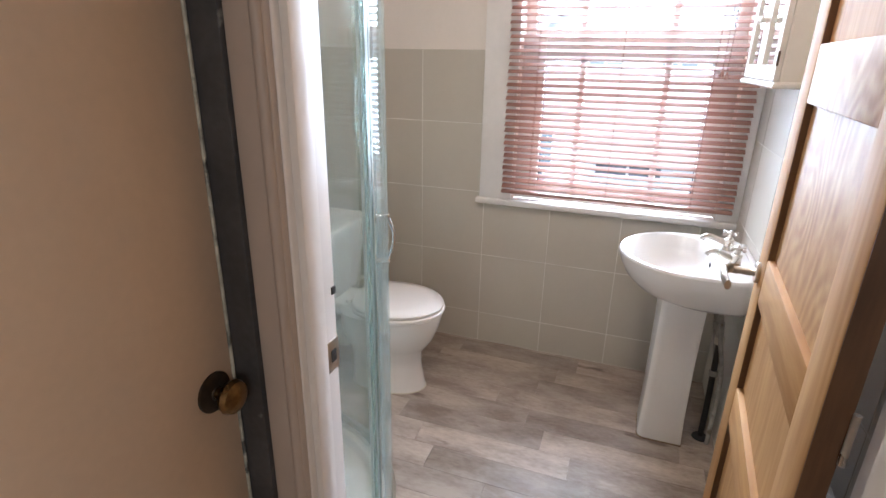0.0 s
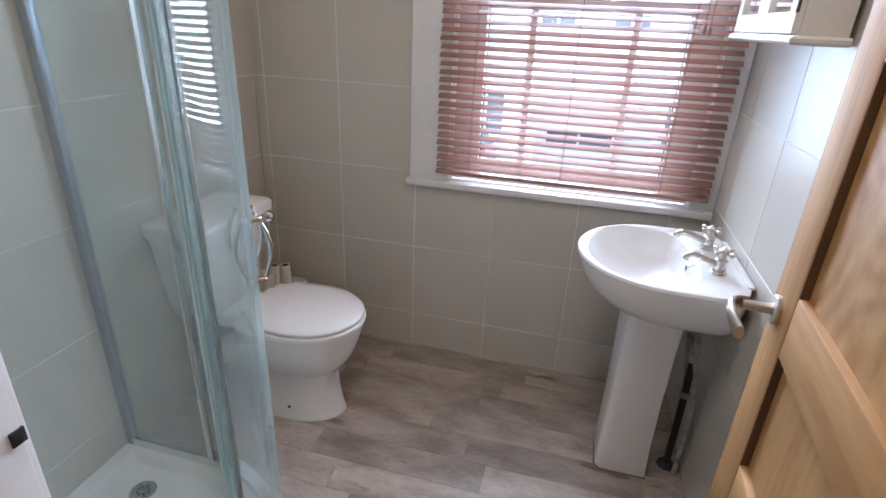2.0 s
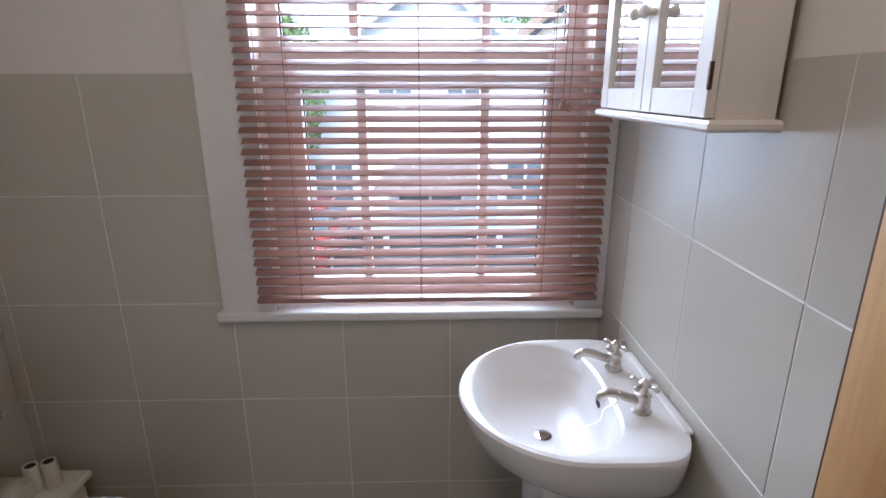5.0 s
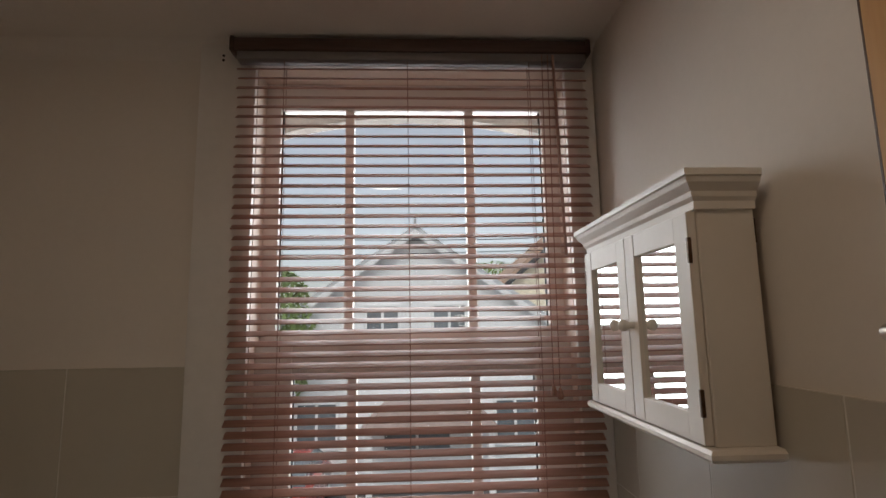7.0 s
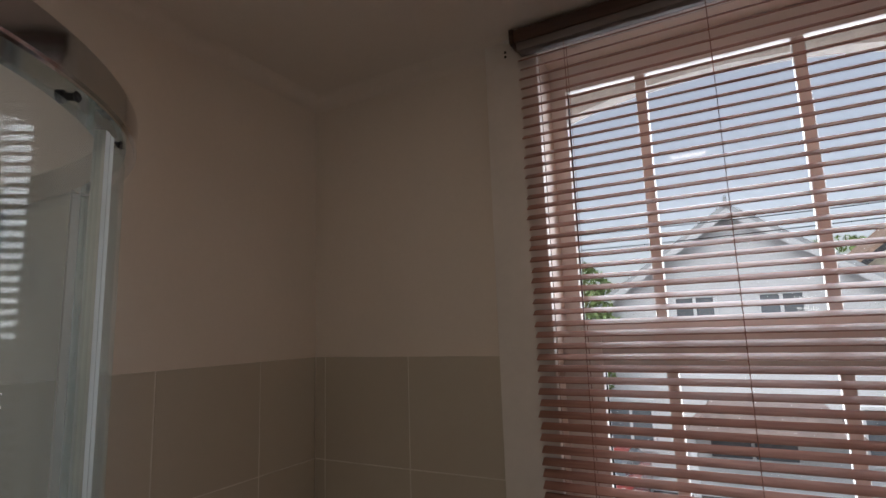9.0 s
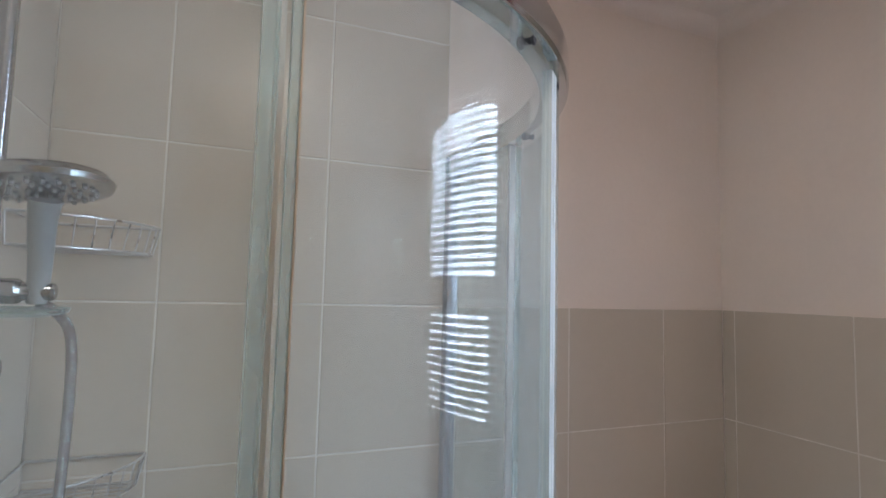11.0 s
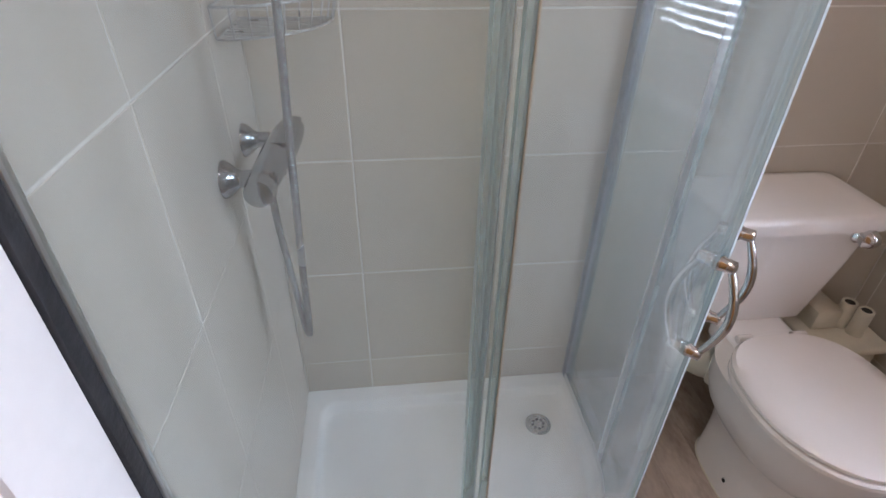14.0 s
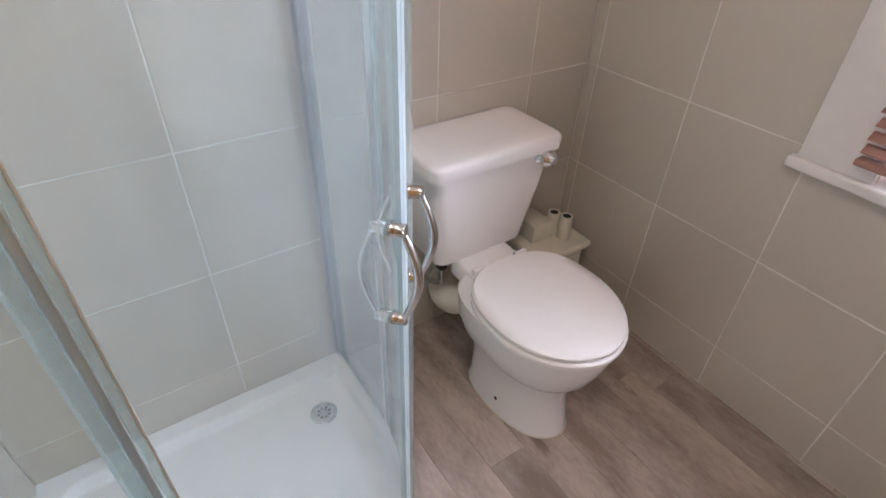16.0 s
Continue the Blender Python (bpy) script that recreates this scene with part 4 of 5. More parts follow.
def ped_ring(x0, x1, hw, z, r=0.028, n=5):
    out = []
    for cx, cy, a0 in ((x1 - 0.004, hw - 0.004, 0), (x0 + r, hw - r, 90), (x0 + r, -hw + r, 180), (x1 - 0.004, -hw + 0.004, 270)):
        rr = 0.004 if a0 in (0, 270) else r
        for k in range(n + 1):
            a = radians(a0 + 90 * k / n)
            out.append((cx + rr * math.cos(a), BYC + cy + rr * math.sin(a), z))
    return out


bm = bmesh.new()
loft(bm, [ped_ring(0.345, 0.512, 0.088, 0.0), ped_ring(0.343, 0.512, 0.090, 0.012), ped_ring(0.347, 0.508, 0.090, 0.12), ped_ring(0.350, 0.503, 0.102, 0.32), ped_ring(0.350, 0.500, 0.126, 0.52), ped_ring(0.348, 0.500, 0.146, 0.650)])
part("pedestal", bm, M_CHINA, basin)

M_STAIN = material("browned_sealant", (0.25, 0.17, 0.10), 0.7, vary=0.4, scale=40)
part("foot_sealant", loft(bmesh.new(), [ped_ring(0.341, 0.515, 0.0925, 0.0), ped_ring(0.342, 0.514, 0.0915, 0.004)]), M_STAIN, basin, "browned sealant line")


def pillar_tap(y, chain):
    """Old-style cross-head basin tap, spout towards the bowl."""
    tp = thing("basin_tap", "brushed nickel cross-head basin tap" + (" with a plug chain" if chain else ""), "tap", (0.562, y, 0.795), "basin taps")
    part("base", lathe(bmesh.new(), (0, 0, 0), (0, 0, 1), [(0, 0.0215), (0.003, 0.0215), (0.006, 0.0185), (0.016, 0.017), (0.034, 0.0165), (0.036, 0.0175), (0.041, 0.0175), (0.044, 0.011), (0.052, 0.009), (0.058, 0.011)], 22), M_NICKEL, tp)
    sp = smooth_path([(-0.004, 0, 0.024), (-0.028, 0, 0.031), (-0.055, 0, 0.041), (-0.076, 0, 0.045), (-0.089, 0, 0.039), (-0.094, 0, 0.029)], 5)
    part("spout", tube(bmesh.new(), sp, [0.0110 - 0.002 * i / (len(sp) - 1) for i in range(len(sp))], 14), M_NICKEL, tp)
    head = part("cross_head", lathe(bmesh.new(), (0, 0, 0.056), (0, 0, 1), [(0, 0.008), (0.004, 0.0125), (0.012, 0.0125), (0.016, 0.007), (0.02, 0.0045), (0.022, 0)], 16), M_NICKEL, tp)
    for k in range(4):
        a = radians(35 + 90 * k)
        d = Vector((math.cos(a), math.sin(a), 0))
        part("arm", lathe(bmesh.new(), d * 0.008 + Vector((0, 0, 0.064)), d, [(0, 0.0042), (0.012, 0.0038), (0.016, 0.0065), (0.022, 0.0068), (0.026, 0.004), (0.027, 0)], 10), M_NICKEL, head)
    if chain:
        ch = bmesh.new()
        for i, p in enumerate(smooth_path([(-0.055, -0.008, 0.05), (-0.06, -0.004, 0.02), (-0.078, 0.004, 0.002), (-0.085, 0.012, -0.035), (-0.11, 0.022, -0.055)], 6)):
            bmesh.ops.create_icosphere(ch, subdivisions=1, radius=0.0024, matrix=Matrix.Translation(p))
        part("plug_chain", ch, M_CHROME, tp, "fine ball chain")
    return tp


pillar_tap(2.172, False)
pillar_tap(1.992, True)

waste = thing("basin_waste_pipe", "grimy grey waste pipe with black lagging under the basin", "pipe")
part("trap", tube(bmesh.new(), smooth_path([(0.555, 2.085, 0.63), (0.565, 2.085, 0.57), (0.575, 2.08, 0.52), (0.585, 2.075, 0.46)], 5), 0.0145, 14), M_PIPE_G, waste)
part("nut", lathe(bmesh.new(), (0.570, 2.083, 0.535), (0.1, 0, -1), [(0, 0.016), (0.003, 0.0205), (0.028, 0.0205), (0.031, 0.016)], 12), M_PIPE_G, waste)
part("collar", lathe(bmesh.new(), (0.583, 2.076, 0.475), (0.05, 0, -1), [(0, 0.015), (0.002, 0.018), (0.03, 0.018), (0.032, 0.015)], 16), M_OLDPLASTIC, waste)
part("lagging", tube(bmesh.new(), [(0.585, 2.075, 0.46), (0.588, 2.078, 0.3), (0.592, 2.085, 0.14), (0.592, 2.085, 0.0)], 0.0115, 14), M_BLACK, waste, "black foam lagging")
part("joint", lathe(bmesh.new(), (0.588, 2.078, 0.325), (0, 0, -1), [(0, 0.012), (0.003, 0.0165), (0.022, 0.0165), (0.025, 0.012)], 12), M_PIPE_G, waste)
part("floor_plate", lathe(bmesh.new(), (0.592, 2.085, 0.0), (0, 0, 1), [(0, 0.032), (0.006, 0.03), (0.012, 0.02)], 16), M_BLACK, waste)
part("supply_pipe", tube(bmesh.new(), smooth_path([(0.56, 2.13, 0.62), (0.57, 2.135, 0.5), (0.60, 2.14, 0.3), (0.61, 2.14, 0.0)], 5), 0.0085, 10), M_PIPE_G, waste)
part("supply_pipe", tube(bmesh.new(), smooth_path([(0.56, 2.03, 0.62), (0.575, 2.04, 0.5), (0.612, 2.05, 0.3), (0.614, 2.05, 0.0)], 5), 0.0085, 10), M_PIPE_G, waste)

# ---- mirrored cabinet ----
cab = thing("mirror_cabinet", "ivory painted wall cabinet with two mirrored doors and cornice", "cabinet")
CY0, CY1, CX, CZ0, CZ1 = 1.812, 2.312, 0.535, 1.412, 1.778
CB = 0.626
part("body", boxed(CX, CY0, CZ0, CB, CY1, CZ1, 0.002), M_CAB, cab, smooth=False)
part("hanging_batten", boxed(CB, CY0 + 0.03, CZ1 - 0.06, XR + 0.0075, CY1 - 0.03, CZ1 - 0.02), M_OAKEDGE, cab)


def moulding(prof):
    """A moulding along the front and both sides; prof rows of (how far out, height)."""
    rings = []
    for y_side in (0, 1, 2, 3):
        ring = []
        for o, z in prof:
            pt = [(CB, CY0 - o), (CX - o, CY0 - o), (CX - o, CY1 + o), (CB, CY1 + o)][y_side]
            ring.append((pt[0], pt[1], z))
        rings.append(ring)
    return loft(bmesh.new(), rings)


part("cornice", moulding([(0.0, CZ1 - 0.012), (0.006, CZ1 - 0.012), (0.007, CZ1), (0.012, CZ1 + 0.006), (0.014, CZ1 + 0.014), (0.024, CZ1 + 0.026), (0.027, CZ1 + 0.034), (0.030, CZ1 + 0.036), (0.030, CZ1 + 0.046), (0.0, CZ1 + 0.047)]), M_CAB, cab, smooth=False)
part("top", boxed(CX - 0.002, CY0 - 0.002, CZ1 + 0.001, CB - 0.001, CY1 + 0.002, CZ1 + 0.044), M_CAB, cab)
part("base_moulding", moulding([(0.0, CZ0 + 0.001), (0.016, CZ0), (0.021, CZ0 - 0.005), (0.021, CZ0 - 0.012), (0.016, CZ0 - 0.017), (0.0, CZ0 - 0.018)]), M_CAB, cab)
part("base", boxed(CX - 0.001, CY0, CZ0 - 0.017, CB - 0.001, CY1, CZ0 - 0.001), M_CAB, cab)
ymid = (CY0 + CY1) / 2
for y0, y1, ky, hy in ((CY0 + 0.003, ymid - 0.001, ymid - 0.022, CY0 + 0.004), (ymid + 0.001, CY1 - 0.003, ymid + 0.022, CY1 - 0.004)):
    z0, z1, fw = CZ0 + 0.003, CZ1 - 0.015, 0.043
    d = part("door", boxed(CX - 0.016, y0, z0, CX - 0.001, y0 + fw, z1, 0.0015), M_CAB, cab, smooth=False)
    part("stile", boxed(CX - 0.016, y1 - fw, z0, CX - 0.001, y1, z1, 0.0015), M_CAB, d, smooth=False)
    part("rail", boxed(CX - 0.0155, y0 + fw, z0, CX - 0.001, y1 - fw, z0 + fw, 0.0015), M_CAB, d, smooth=False)
    part("rail", boxed(CX - 0.0155, y0 + fw, z1 - fw, CX - 0.001, y1 - fw, z1, 0.0015), M_CAB, d, smooth=False)
    part("mirror", boxed(CX - 0.008, y0 + fw - 0.002, z0 + fw - 0.002, CX - 0.005, y1 - fw + 0.002, z1 - fw + 0.002), M_MIRROR, d, "mirror glass panel", smooth=False)
    part("knob", lathe(bmesh.new(), (CX - 0.016, ky, 1.590), (-1, 0, 0), [(0, 0.007), (0.006, 0.006), (0.012, 0.0075), (0.018, 0.0115), (0.024, 0.0115), (0.029, 0.006), (0.030, 0)], 16), M_CAB, d, "turned ivory knob")
    for z in (z0 + 0.06, z1 - 0.06):
        part("hinge", boxed(CX - 0.0172, hy - 0.003, z - 0.020, CX - 0.011, hy + 0.003, z + 0.020, 0.001), M_HINGE, d)
part("hanging_screw", lathe(bmesh.new(), (0.618, CY0 + 0.02, CZ1 + 0.045), (0, 0, 1), [(0, 0.003), (0.008, 0.003), (0.011, 0.005), (0.013, 0.002)], 10), M_NICKEL, cab)

# ---- oak door, open ----
HXD, HYD = 0.452, YD + 0.006
door = thing("door_1", "oak veneered panel door standing open into the bathroom", "door", (HXD, HYD, 0), kind="structure")
door.rotation_euler = (0, 0, radians(-4.5))
DW, DT = 0.712, 0.036


def dbox(y0, y1, z0, z1, x0=0.0, x1=DT, bevel=0.003):
    return boxed(x0, y0, z0, x1, y1, z1, bevel)


ST = 0.105
part("hinge_stile", dbox(0, ST, 0.008, 2.0), M_OAK, door)
part("lock_stile", dbox(DW - ST, DW, 0.008, 2.0), M_OAK, door)
# both upright edges carry their shade as dark colour
part("edge_lipping", boxed(0.0012, -0.0025, 0.009, DT - 0.001, 0.0, 1.999), M_OAKEDGE, door, "hinge edge with shade painted into its oak")
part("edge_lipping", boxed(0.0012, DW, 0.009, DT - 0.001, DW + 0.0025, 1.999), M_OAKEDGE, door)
zs = [0.008, 0.205, 0.585, 0.690, 0.905, 1.035, 1.385, 1.500, 1.885, 2.0]
for z0, z1 in ((zs[0], zs[1]), (zs[2], zs[3]), (0.925, 1.035), (zs[6], zs[7]), (zs[8], zs[9])):
    part("rail", dbox(ST, DW - ST, z0, z1, 0.0005, DT - 0.0005), M_OAKSWIRL if z0 == zs[6] else M_OAKX, door)
for z0, z1 in ((zs[1], zs[2]), (zs[3], 0.925), (zs[5], zs[6]), (zs[7], zs[8])):
    part("panel", dbox(ST - 0.004, DW - ST + 0.004, z0 - 0.004, z1 + 0.004, 0.0150, DT - 0.0150, 0.0), M_OAKSWIRL if z0 == zs[5] else M_OAK, door, smooth=False)
    # added dark strip: painted shade on the lock side of each panel recess
    part("panel_edge", boxed(0.0015, DW - ST - 0.002, z0, 0.0149, DW - ST - 0.0002, z1), M_OAKEDGE, door, "dark strip that paints shade along the panel side", smooth=False)
hy, hz = DW - 0.038, 0.978
lever = part("door_handle", lathe(bmesh.new(), (0, hy, hz), (-1, 0, 0), [(0, 0.026), (0.007, 0.026), (0.009, 0.024), (0.009, 0.011), (0.012, 0.0095), (0.05, 0.009), (0.056, 0.008)], 26), M_NICKEL, door, "satin nickel lever handle on a round rose")
lp = smooth_path([(-0.048, hy + 0.006, hz), (-0.068, hy + 0.001, hz + 0.001), (-0.077, hy - 0.022, hz + 0.002), (-0.078, hy - 0.060, hz - 0.002), (-0.071, hy - 0.092, hz - 0.010)], 5)
bm = bmesh.new()
rings = []
for i, p in enumerate(lp):
    hh = 0.0135 - 0.001 * i / len(lp)
    rings.append([p + Vector((0.0075 * math.cos(2 * math.pi * k / 14), 0, hh * math.sin(2 * math.pi * k / 14))) for k in range(14)])
loft(bm, rings)
part("lever", bm, M_NICKEL, lever)
lever2 = part("door_handle", lathe(bmesh.new(), (DT, hy, hz), (1, 0, 0), [(0, 0.026), (0.007, 0.026), (0.009, 0.011), (0.04, 0.009)], 20), M_NICKEL, door)
for z in (0.25, 1.0, 1.78):
    part("hinge", lathe(bmesh.new(), (DT + 0.002, -0.006, z - 0.04), (0, 0, 1), [(0, 0.005), (0.08, 0.005)], 10), M_NICKEL, door)

# ---- radiator, towel bar ----
rad = thing("radiator", "white panel radiator on the wall behind the open door", "radiator")
bm = bmesh.new()
ry0, ry1, rz0, rz1 = 1.02, 1.600, 0.16, 0.685
box(bm, 0.570, ry0, rz0, 0.584, ry1, rz1 - 0.02, 0.005)
for k in range(17):
    y = ry0 + 0.03 + k * (ry1 - ry0 - 0.06) / 16
    box(bm, 0.566, y - 0.009, rz0 + 0.03, 0.572, y + 0.009, rz1 - 0.05, 0.003, 1)
part("front_panel", bm, M_RAD, rad)
part("side_cover", boxed(0.566, ry1 - 0.001, rz0 + 0.01, 0.625, ry1 + 0.004, rz1, 0.002), M_RAD, rad)
bm = bmesh.new()
for y0, y1 in ((ry0, ry0 + 0.012), (ry1 - 0.014, ry1 - 0.001)):
    box(bm, 0.568, y0, rz1 - 0.022, 0.624, y1, rz1, 0.001)
box(bm, 0.566, ry0, rz1 - 0.022, 0.572, ry1 - 0.001, rz1, 0.001)
box(bm, 0.619, ry0, rz1 - 0.022, 0.625, ry1 - 0.001, rz1, 0.001)
for k in range(26):
    y = ry0 + 0.018 + k * (ry1 - ry0 - 0.04) / 25
    box(bm, 0.572, y - 0.004, rz1 - 0.010, 0.619, y + 0.004, rz1 - 0.005)
part("top_grille", bm, M_RAD, rad)
part("fins", boxed(0.586, ry0 + 0.02, rz0 + 0.02, 0.612, ry1 - 0.02, rz1 - 0.03), M_BLACK, rad)
for y in (ry0 + 0.1, ry1 - 0.1):
    part("wall_bracket", boxed(0.612, y - 0.015, rz0 + 0.05, 0.6395, y + 0.015, rz1 - 0.08, 0.002), M_RAD, rad)
part("valve_tail", tube(bmesh.new(), [(0.60, ry1 - 0.04, 0.0), (0.60, ry1 - 0.04, rz0 + 0.02)], 0.0075, 10), M_CHROME, rad)

tb = thing("towel_bar", "brushed steel towel bar on the painted wall", "towel rail")
part("bar", lathe(bmesh.new(), (0.588, 1.565, 1.580), (0, -1, 0), [(0, 0.006), (0.001, 0.009), (0.40, 0.009), (0.401, 0.006)], 16), M_NICKEL, tb)
for y in (1.515, 1.215):
    part("post", lathe(bmesh.new(), (XR + 0.0075, y, 1.580), (-1, 0, 0), [(0, 0.018), (0.006, 0.018), (0.008, 0.007), (0.06, 0.007)], 16), M_NICKEL, tb)
hook = thing("robe_hook", "round chrome robe hook on the painted wall", "hook")
part("rose", lathe(bmesh.new(), (XR + 0.0075, 1.500, 1.665), (-1, 0, 0), [(0, 0.02), (0.006, 0.02), (0.009, 0.010), (0.03, 0.009), (0.036, 0.016), (0.046, 0.016), (0.05, 0.010), (0.051, 0)], 20), M_CHROME, hook)

# ---- street outside ----
GZ = -2.9
whole("ground", boxed(-400, 2.95, GZ - 0.3, 400, 900, GZ), material("asphalt", (0.10, 0.10, 0.10), 0.9, vary=0.25, scale=1.5, fine=60, bump=0.3), "grey asphalt yard and street", "ground", kind="structure", smooth=False)
M_RENDER = material("white_house_render", (0.78, 0.79, 0.80), 0.85, vary=0.05, scale=1.2, fine=30, bump=0.2)
M_ROOF = material("grey_slate", (0.50, 0.52, 0.54), 0.7, vary=0.2, scale=4, fine=40, bump=0.4)
M_REDROOF = material("orange_clay_tile", (0.44, 0.30, 0.22), 0.8, vary=0.2, scale=5, fine=40, bump=0.4)
M_BUFF = material("cream_render", (0.76, 0.68, 0.53), 0.85, vary=0.15, scale=6, fine=50, bump=0.3)
M_DARKPANE = material("dark_window_glass", (0.17, 0.19, 0.21), 0.08, vary=0.3, scale=2, bump=0.0)
M_LEAF = material("leaf_green", (0.24, 0.32, 0.12), 0.7, vary=0.4, scale=3, fine=20, bump=0.0)
M_BARK = material("bark", (0.12, 0.09, 0.07), 0.9, vary=0.3, scale=8, bump=0.5)


def gable_house(name, label, xc, y, half, eave, peak, depth, wallmat, roofmat, windows, boardmat=None):
    """Gable end towards the viewer, with recessed windows and roof boards."""
    h = thing(name, label, "house", (xc, y, GZ))
    e, p = eave - GZ, peak - GZ
    outline = [(-half, 0, 0), (half, 0, 0), (half, 0, e), (0, 0, p), (-half, 0, e)]
    part("wall", loft(bmesh.new(), [outline, [(x, depth, z) for x, _, z in outline]]), wallmat, h, smooth=False)
    for s in (-1, 1):
        o = half * 1.10
        drop = (p - e) * 0.10
        q = [(0, -0.3, p + 0.02), (s * o, -0.3, e - drop + 0.02), (s * o, -0.3, e - drop + 0.20), (0, -0.3, p + 0.22)]
        part("roof", loft(bmesh.new(), [q, [(x, depth + 0.3, z) for x, _, z in q]]), roofmat, h, smooth=False)
        part("bargeboard", loft(bmesh.new(), [[(0, -0.33, p + 0.06), (s * o, -0.33, e - drop + 0.06), (s * o, -0.33, e - drop - 0.14), (0, -0.33, p - 0.14)], [(0, -0.29, p + 0.06), (s * o, -0.29, e - drop + 0.06), (s * o, -0.29, e - drop - 0.14), (0, -0.29, p - 0.14)]]), boardmat or wallmat, h, smooth=False)
    part("finial", tube(bmesh.new(), [(0, -0.3, p + 0.1), (0, -0.3, p + 0.42)], [0.09, 0.03], 8), roofmat, h)
    for wx, wz, ww, wh in windows:
        fr = bmesh.new()
        box(fr, wx - ww / 2 - 0.09, -0.06, wz - 0.09, wx + ww / 2 + 0.09, 0.02, wz, 0.01)
        box(fr, wx - ww / 2 - 0.09, -0.06, wz + wh, wx + ww / 2 + 0.09, 0.02, wz + wh + 0.09, 0.01)
        box(fr, wx - ww / 2 - 0.09, -0.06, wz, wx - ww / 2, 0.02, wz + wh, 0.01)
        box(fr, wx + ww / 2, -0.06, wz, wx + ww / 2 + 0.09, 0.02, wz + wh, 0.01)
        box(fr, wx - 0.04, -0.05, wz, wx + 0.04, 0.0, wz + wh, 0.005)
        wi = part("window", fr, M_RENDER, h)
        part("pane", boxed(wx - ww / 2, -0.02, wz, wx + ww / 2, -0.005, wz + wh), M_DARKPANE, wi, smooth=False)
    return h


gable_house("gabled_house", "white rendered gabled house across the street", 0.1, 17.0, 4.2, 1.55, 4.45, 8, M_RENDER, M_ROOF,
            [(-1.0, 4.25, 0.92, 0.85), (1.0, 4.25, 0.92, 0.85), (-2.9, 1.1, 1.1, 1.2), (0.0, 1.0, 1.9, 1.4), (2.9, 1.1, 1.1, 1.2)])
gable_house("cream_house", "cream rendered house with an orange tiled roof", 7.5, 19.0, 4.2, 3.1, 6.6, 8, M_BUFF, M_REDROOF, [(-2.4, 3.7, 0.8, 0.9), (-2.4, 1.1, 1.2, 1.2)], M_DARKFRAME)
# low porch in front
h = thing("porch", "small slate-roofed entrance porch with white posts", "porch", (0.45, 15.2, GZ))
outl = [(-1.9, 0, 1.75), (1.9, 0, 1.75), (1.2, 0, 2.45), (-1.2, 0, 2.45)]
part("roof", loft(bmesh.new(), [outl, [(x, 1.8, z) for x, _, z in outl]]), material("weathered_porch_tile", (0.42, 0.33, 0.30), 0.8, vary=0.15, scale=5, bump=0.3), h, smooth=False)
for x in (-1.6, 1.6):
    part("post", boxed(x - 0.08, 0.1, 0, x + 0.08, 0.26, 1.75, 0.01), M_RENDER, h)


def tree(name, x, y, height, spread, seed, label):
    """A tapered trunk with limbs and a ragged crown of many leaf clumps."""
    r = random.Random(seed)
    tr = thing(name, label, "tree", (x, y, GZ))
    bm = tube(bmesh.new(), smooth_path([(0, 0, 0), (0.1, 0, height * 0.3), (-0.05, 0.1, height * 0.6), (0, 0, height * 0.9)], 4), [0.22 - 0.18 * i / 12 for i in range(13)], 9)
    for k in range(9):
        a, z = r.uniform(0, 6.28), height * r.uniform(0.35, 0.75)
        tube(bm, [(0, 0, z), (spread * 0.4 * math.cos(a), spread * 0.4 * math.sin(a), z + height * 0.12), (spread * 0.75 * math.cos(a), spread * 0.75 * math.sin(a), z + height * 0.2)], [0.08, 0.05, 0.015], 6)
    part("trunk", bm, M_BARK, tr)
    verts, faces = [], []
    for k in range(5200):
        a, b = r.uniform(0, 6.28), r.uniform(-1, 1)
        rad = spread * (0.45 + 0.55 * r.random() ** 0.5) * (1 + 0.28 * math.sin(3 * a + seed) * math.cos(4 * b))
        c = Vector((rad * math.cos(a) * math.sqrt(1 - b * b * 0.8), rad * math.sin(a) * math.sqrt(1 - b * b * 0.8), height * 0.68 + height * 0.32 * b))
        u = Vector((r.uniform(-1, 1), r.uniform(-1, 1), r.uniform(-1, 1))).normalized() * r.uniform(0.06, 0.13)
        w2 = u.orthogonal().normalized() * u.length * 0.6
        i0 = len(verts)
        verts += [c - u, c + w2, c + u, c - w2]
        faces.append((i0, i0 + 1, i0 + 2, i0 + 3))
    me = bpy.data.meshes.new("crown")
    me.from_pydata([tuple(q) for q in verts], [], faces)
    me.materials.append(M_LEAF)
    cr = new("crown", me)
    cr.parent = tr
    return tr


tree("leafy_tree", -4.5, 16.5, 6.3, 1.6, 3, "bright green leafy tree beside the house")
tree("far_tree", 4.1, 30.0, 7.9, 2.4, 8, "far green tree between the roofs")

# a parked red car
car = thing("parked_car", "red parked hatchback in the yard", "car", (-3.15, 14.7, GZ))
car.rotation_euler = (0, 0, radians(88))
M_RED = material("red_car_paint", (0.45, 0.06, 0.045), 0.25, vary=0.05, bump=0.0, coat=0.6)


def car_ring(x, hw, z0, z1, r=0.12):
    return [(x, -hw, z0), (x, hw, z0), (x, hw, z1 - r), (x, hw - r, z1), (x, -hw + r, z1), (x, -hw, z1 - r)]


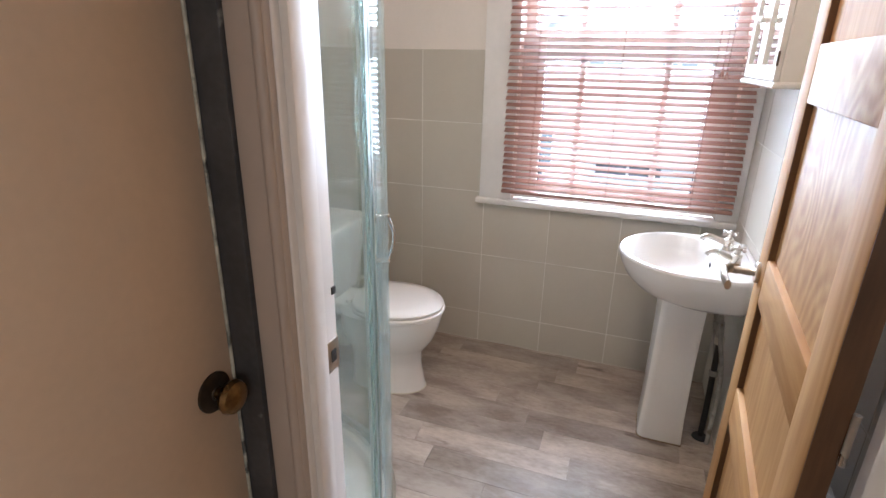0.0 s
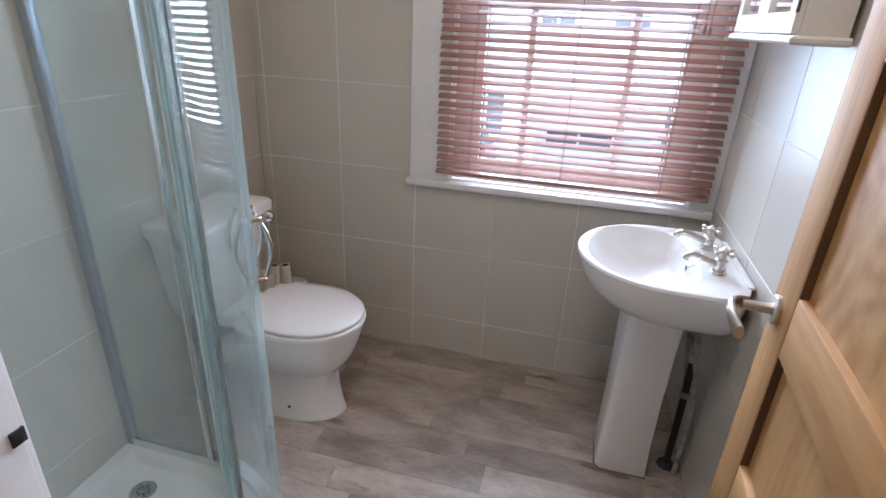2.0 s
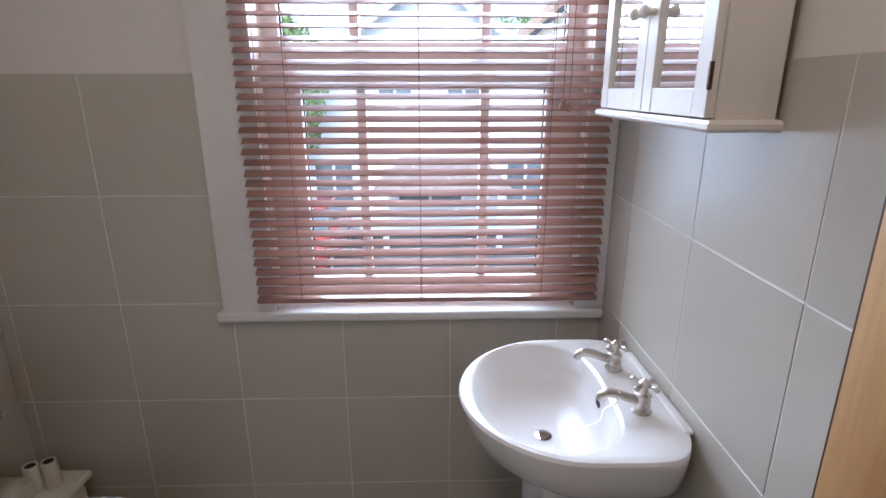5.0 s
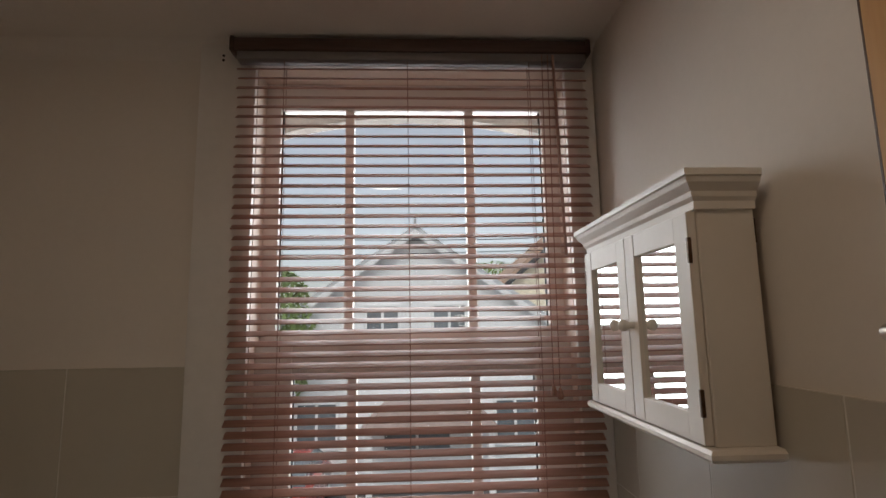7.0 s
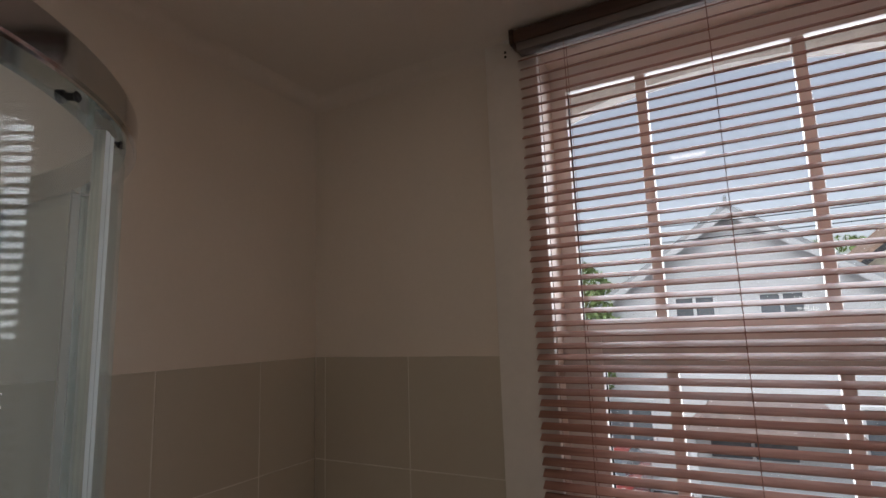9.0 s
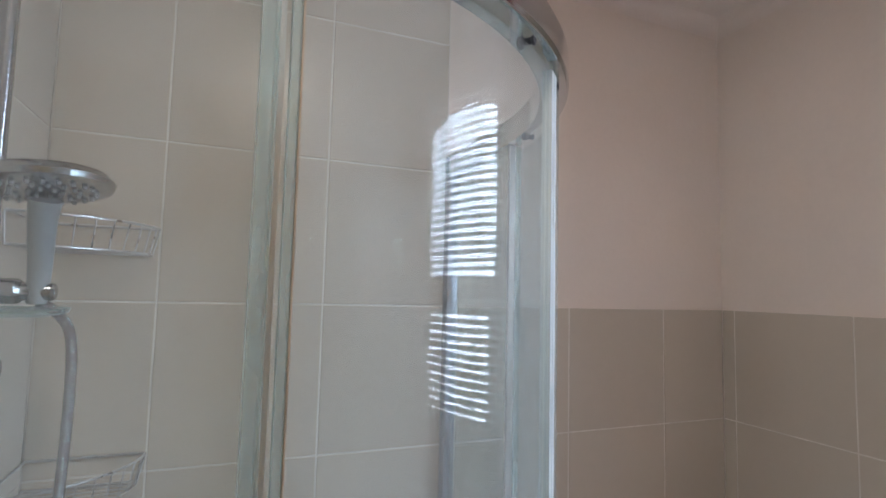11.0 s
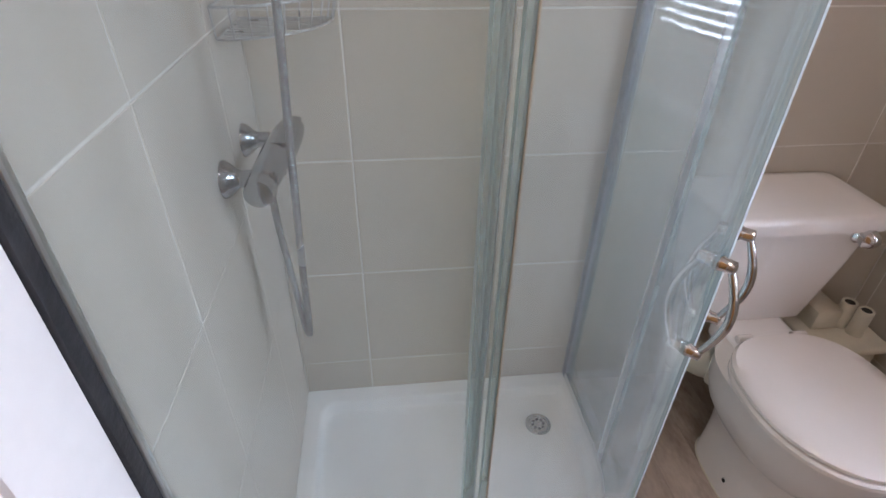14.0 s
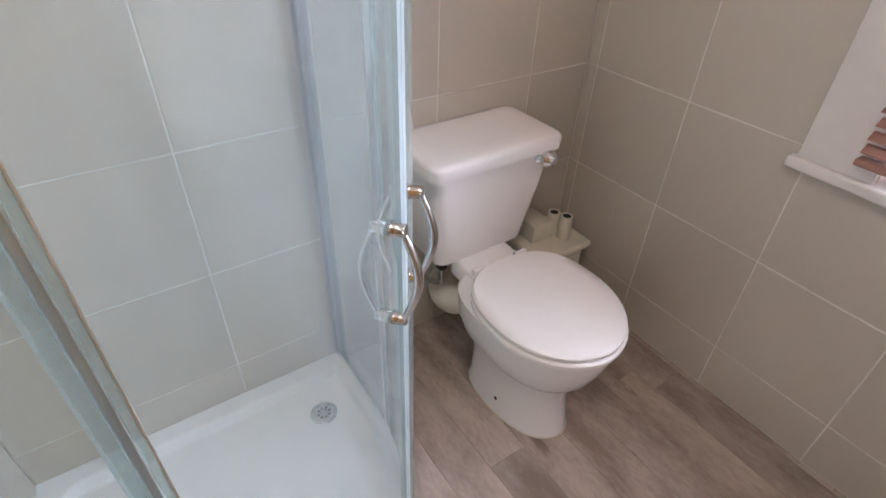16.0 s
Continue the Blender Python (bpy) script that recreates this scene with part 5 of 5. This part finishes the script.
part("body", loft(bmesh.new(), [car_ring(-1.95, 0.7, 0.35, 0.75), car_ring(-1.85, 0.82, 0.25, 0.9), car_ring(-0.9, 0.85, 0.22, 0.98), car_ring(1.5, 0.85, 0.22, 1.0), car_ring(1.95, 0.78, 0.3, 0.9)]), M_RED, car)
part("cabin", loft(bmesh.new(), [car_ring(-1.0, 0.75, 0.95, 1.02, 0.02), car_ring(-0.35, 0.66, 0.95, 1.42), car_ring(1.0, 0.66, 0.95, 1.45), car_ring(1.7, 0.72, 0.95, 1.03, 0.02)]), M_DARKPANE, car)
part("roof", boxed(-0.35, -0.6, 1.41, 1.0, 0.6, 1.47, 0.02), M_RED, car)
for x in (-1.25, 1.25):
    for y in (-0.86, 0.70):
        wheel = part("wheel", lathe(bmesh.new(), (x, y, 0.31), (0, 1, 0), [(0, 0.2), (0.02, 0.3), (0.14, 0.31), (0.16, 0.2)], 20), M_BLACK, car)
        part("rim", lathe(bmesh.new(), (x, y - 0.005, 0.31), (0, 1, 0), [(0, 0.19), (0.17, 0.19)], 16), M_ALU, wheel)
# overhead wires between two poles
line = thing("overhead_line", "thin black overhead wires strung between wooden poles", "power line", (0, 0, GZ))
for x in (-14, 14):
    part("pole", tube(bmesh.new(), [(x, 14.3, 0), (x, 14.3, 8.4)], [0.15, 0.11], 10), M_BARK, line)
for k, (za, zb) in enumerate(((4.2, 4.9), (4.5, 4.6), (3.6, 4.7), (3.9, 3.7))):
    za, zb = za - GZ, zb - GZ
    part("wire", tube(bmesh.new(), smooth_path([(-14, 14.3, za), (-4, 14.3, (za + zb) / 2 - 0.35), (4, 14.3, (za + zb) / 2 - 0.3), (14, 14.3, zb)], 8), 0.012, 5), M_BLACK, line)

# ---- tiles, plank by plank ----
tile_cache = {}


def tile_mesh(w, h):
    key = (round(w, 4), round(h, 4))
    if key not in tile_cache:
        bm = bmesh.new()
        g, c = 0.0019, 0.001
        rings = []
        for inset, d in ((g, 0.0), (g, TT - c - 0.001), (g + c, TT - 0.001)):
            rings.append([(inset, -d, inset), (w - inset, -d, inset), (w - inset, -d, h - inset), (inset, -d, h - inset)])
        loft(bm, rings)
        tile_cache[key] = mesh_of("tile", bm, M_TILE)
    return tile_cache[key]


def lay(parent, origin, turn, u_lines, z_lines):
    """Tiles between the lines; u runs along the wall, seen from the room from left to right."""
    r = random.Random(len(u_lines) * 7 + len(z_lines))
    for u0, u1 in zip(u_lines, u_lines[1:]):
        for z0, z1 in zip(z_lines, z_lines[1:]):
            if u1 - u0 < 0.012 or z1 - z0 < 0.012:
                continue
            t = new("tile", tile_mesh(u1 - u0, z1 - z0))
            t.matrix_world = Matrix.Translation(origin) @ Matrix.Rotation(radians(turn), 4, "Z") @ Matrix.Translation((u0, r.uniform(-0.0004, 0.0004), z0))
            t.parent = parent


def lines(a, b, ref):
    k0 = math.ceil((a - ref) / TILE - 1e-6)
    out = [a]
    k = k0
    while ref + k * TILE < b - 0.004:
        if ref + k * TILE > a + 0.004:
            out.append(ref + k * TILE)
        k += 1
    return out + [b]


# the tile's own outward side is -y
lay(wall_north, (0, YW + TT - 0.001, 0), 0, lines(XL, XR, -0.830), ROWS[:3])
lay(wall_north, (0, YW + TT - 0.001, 0), 0, lines(XL, -0.497, -0.830), ROWS[2:4])
lay(wall_north, (0, YW + TT - 0.001, 0), 0, lines(XL, -0.516, -0.830), ROWS[3:])
lay(wall_north, (0, YW + TT - 0.001, 0), 0, lines(-0.497, XR, -0.830), [0.501, 0.783])
# west wall: outward +x, u runs towards +y
lay(wall_west, (XL - TT + 0.001, 0, 0), 90, lines(SPLIT, YW, 2.281), ROWS)
lay(wall_west, (XL - TT + 0.001, 0, 0), 90, lines(YD, SPLIT, 2.281), HIGH)
# east wall: outward -x, u runs towards -y
lay(wall_east, (XR + TT - 0.001, 0, 0), -90, [-y for y in lines(YD, YW, 1.697)][::-1], ROWS)
# partition: outward +y, u runs towards -x
lay(wall_south, (0, YD - TT + 0.001, 0), 180, [-x for x in lines(XL, -0.380, -0.655)][::-1], HIGH)

plank_cache = {}
PW = 0.123
r = random.Random(11)
y = 2.257 - 13 * PW
row = 0
while y < YW:
    y1 = min(y + PW, YW + 0.005)
    x = XL - r.uniform(0.05, 0.8)
    while x < XR:
        x1 = x + 0.61
        a, b = max(x, XL - 0.004), min(x1, XR + 0.004)
        if b - a > 0.01:
            key = (round(b - a, 3), round(y1 - y, 3))
            if key not in plank_cache:
                L, Wd = b - a, y1 - y
                bm = bmesh.new()
                loft(bm, [[(0.0003, 0.0003, -0.004), (L - 0.0003, 0.0003, -0.004), (L - 0.0003, Wd - 0.0003, -0.004), (0.0003, Wd - 0.0003, -0.004)],
                          [(0.0003, 0.0003, -0.0006), (L - 0.0003, 0.0003, -0.0006), (L - 0.0003, Wd - 0.0003, -0.0006), (0.0003, Wd - 0.0003, -0.0006)],
                          [(0.001, 0.001, 0), (L - 0.001, 0.001, 0), (L - 0.001, Wd - 0.001, 0), (0.001, Wd - 0.001, 0)]])
                plank_cache[key] = mesh_of("plank", bm, M_PLANK)
            p = new("plank", plank_cache[key])
            p.location = (a, y, 0)
            p.parent = floor
        x = x1
    y = y1
    row += 1
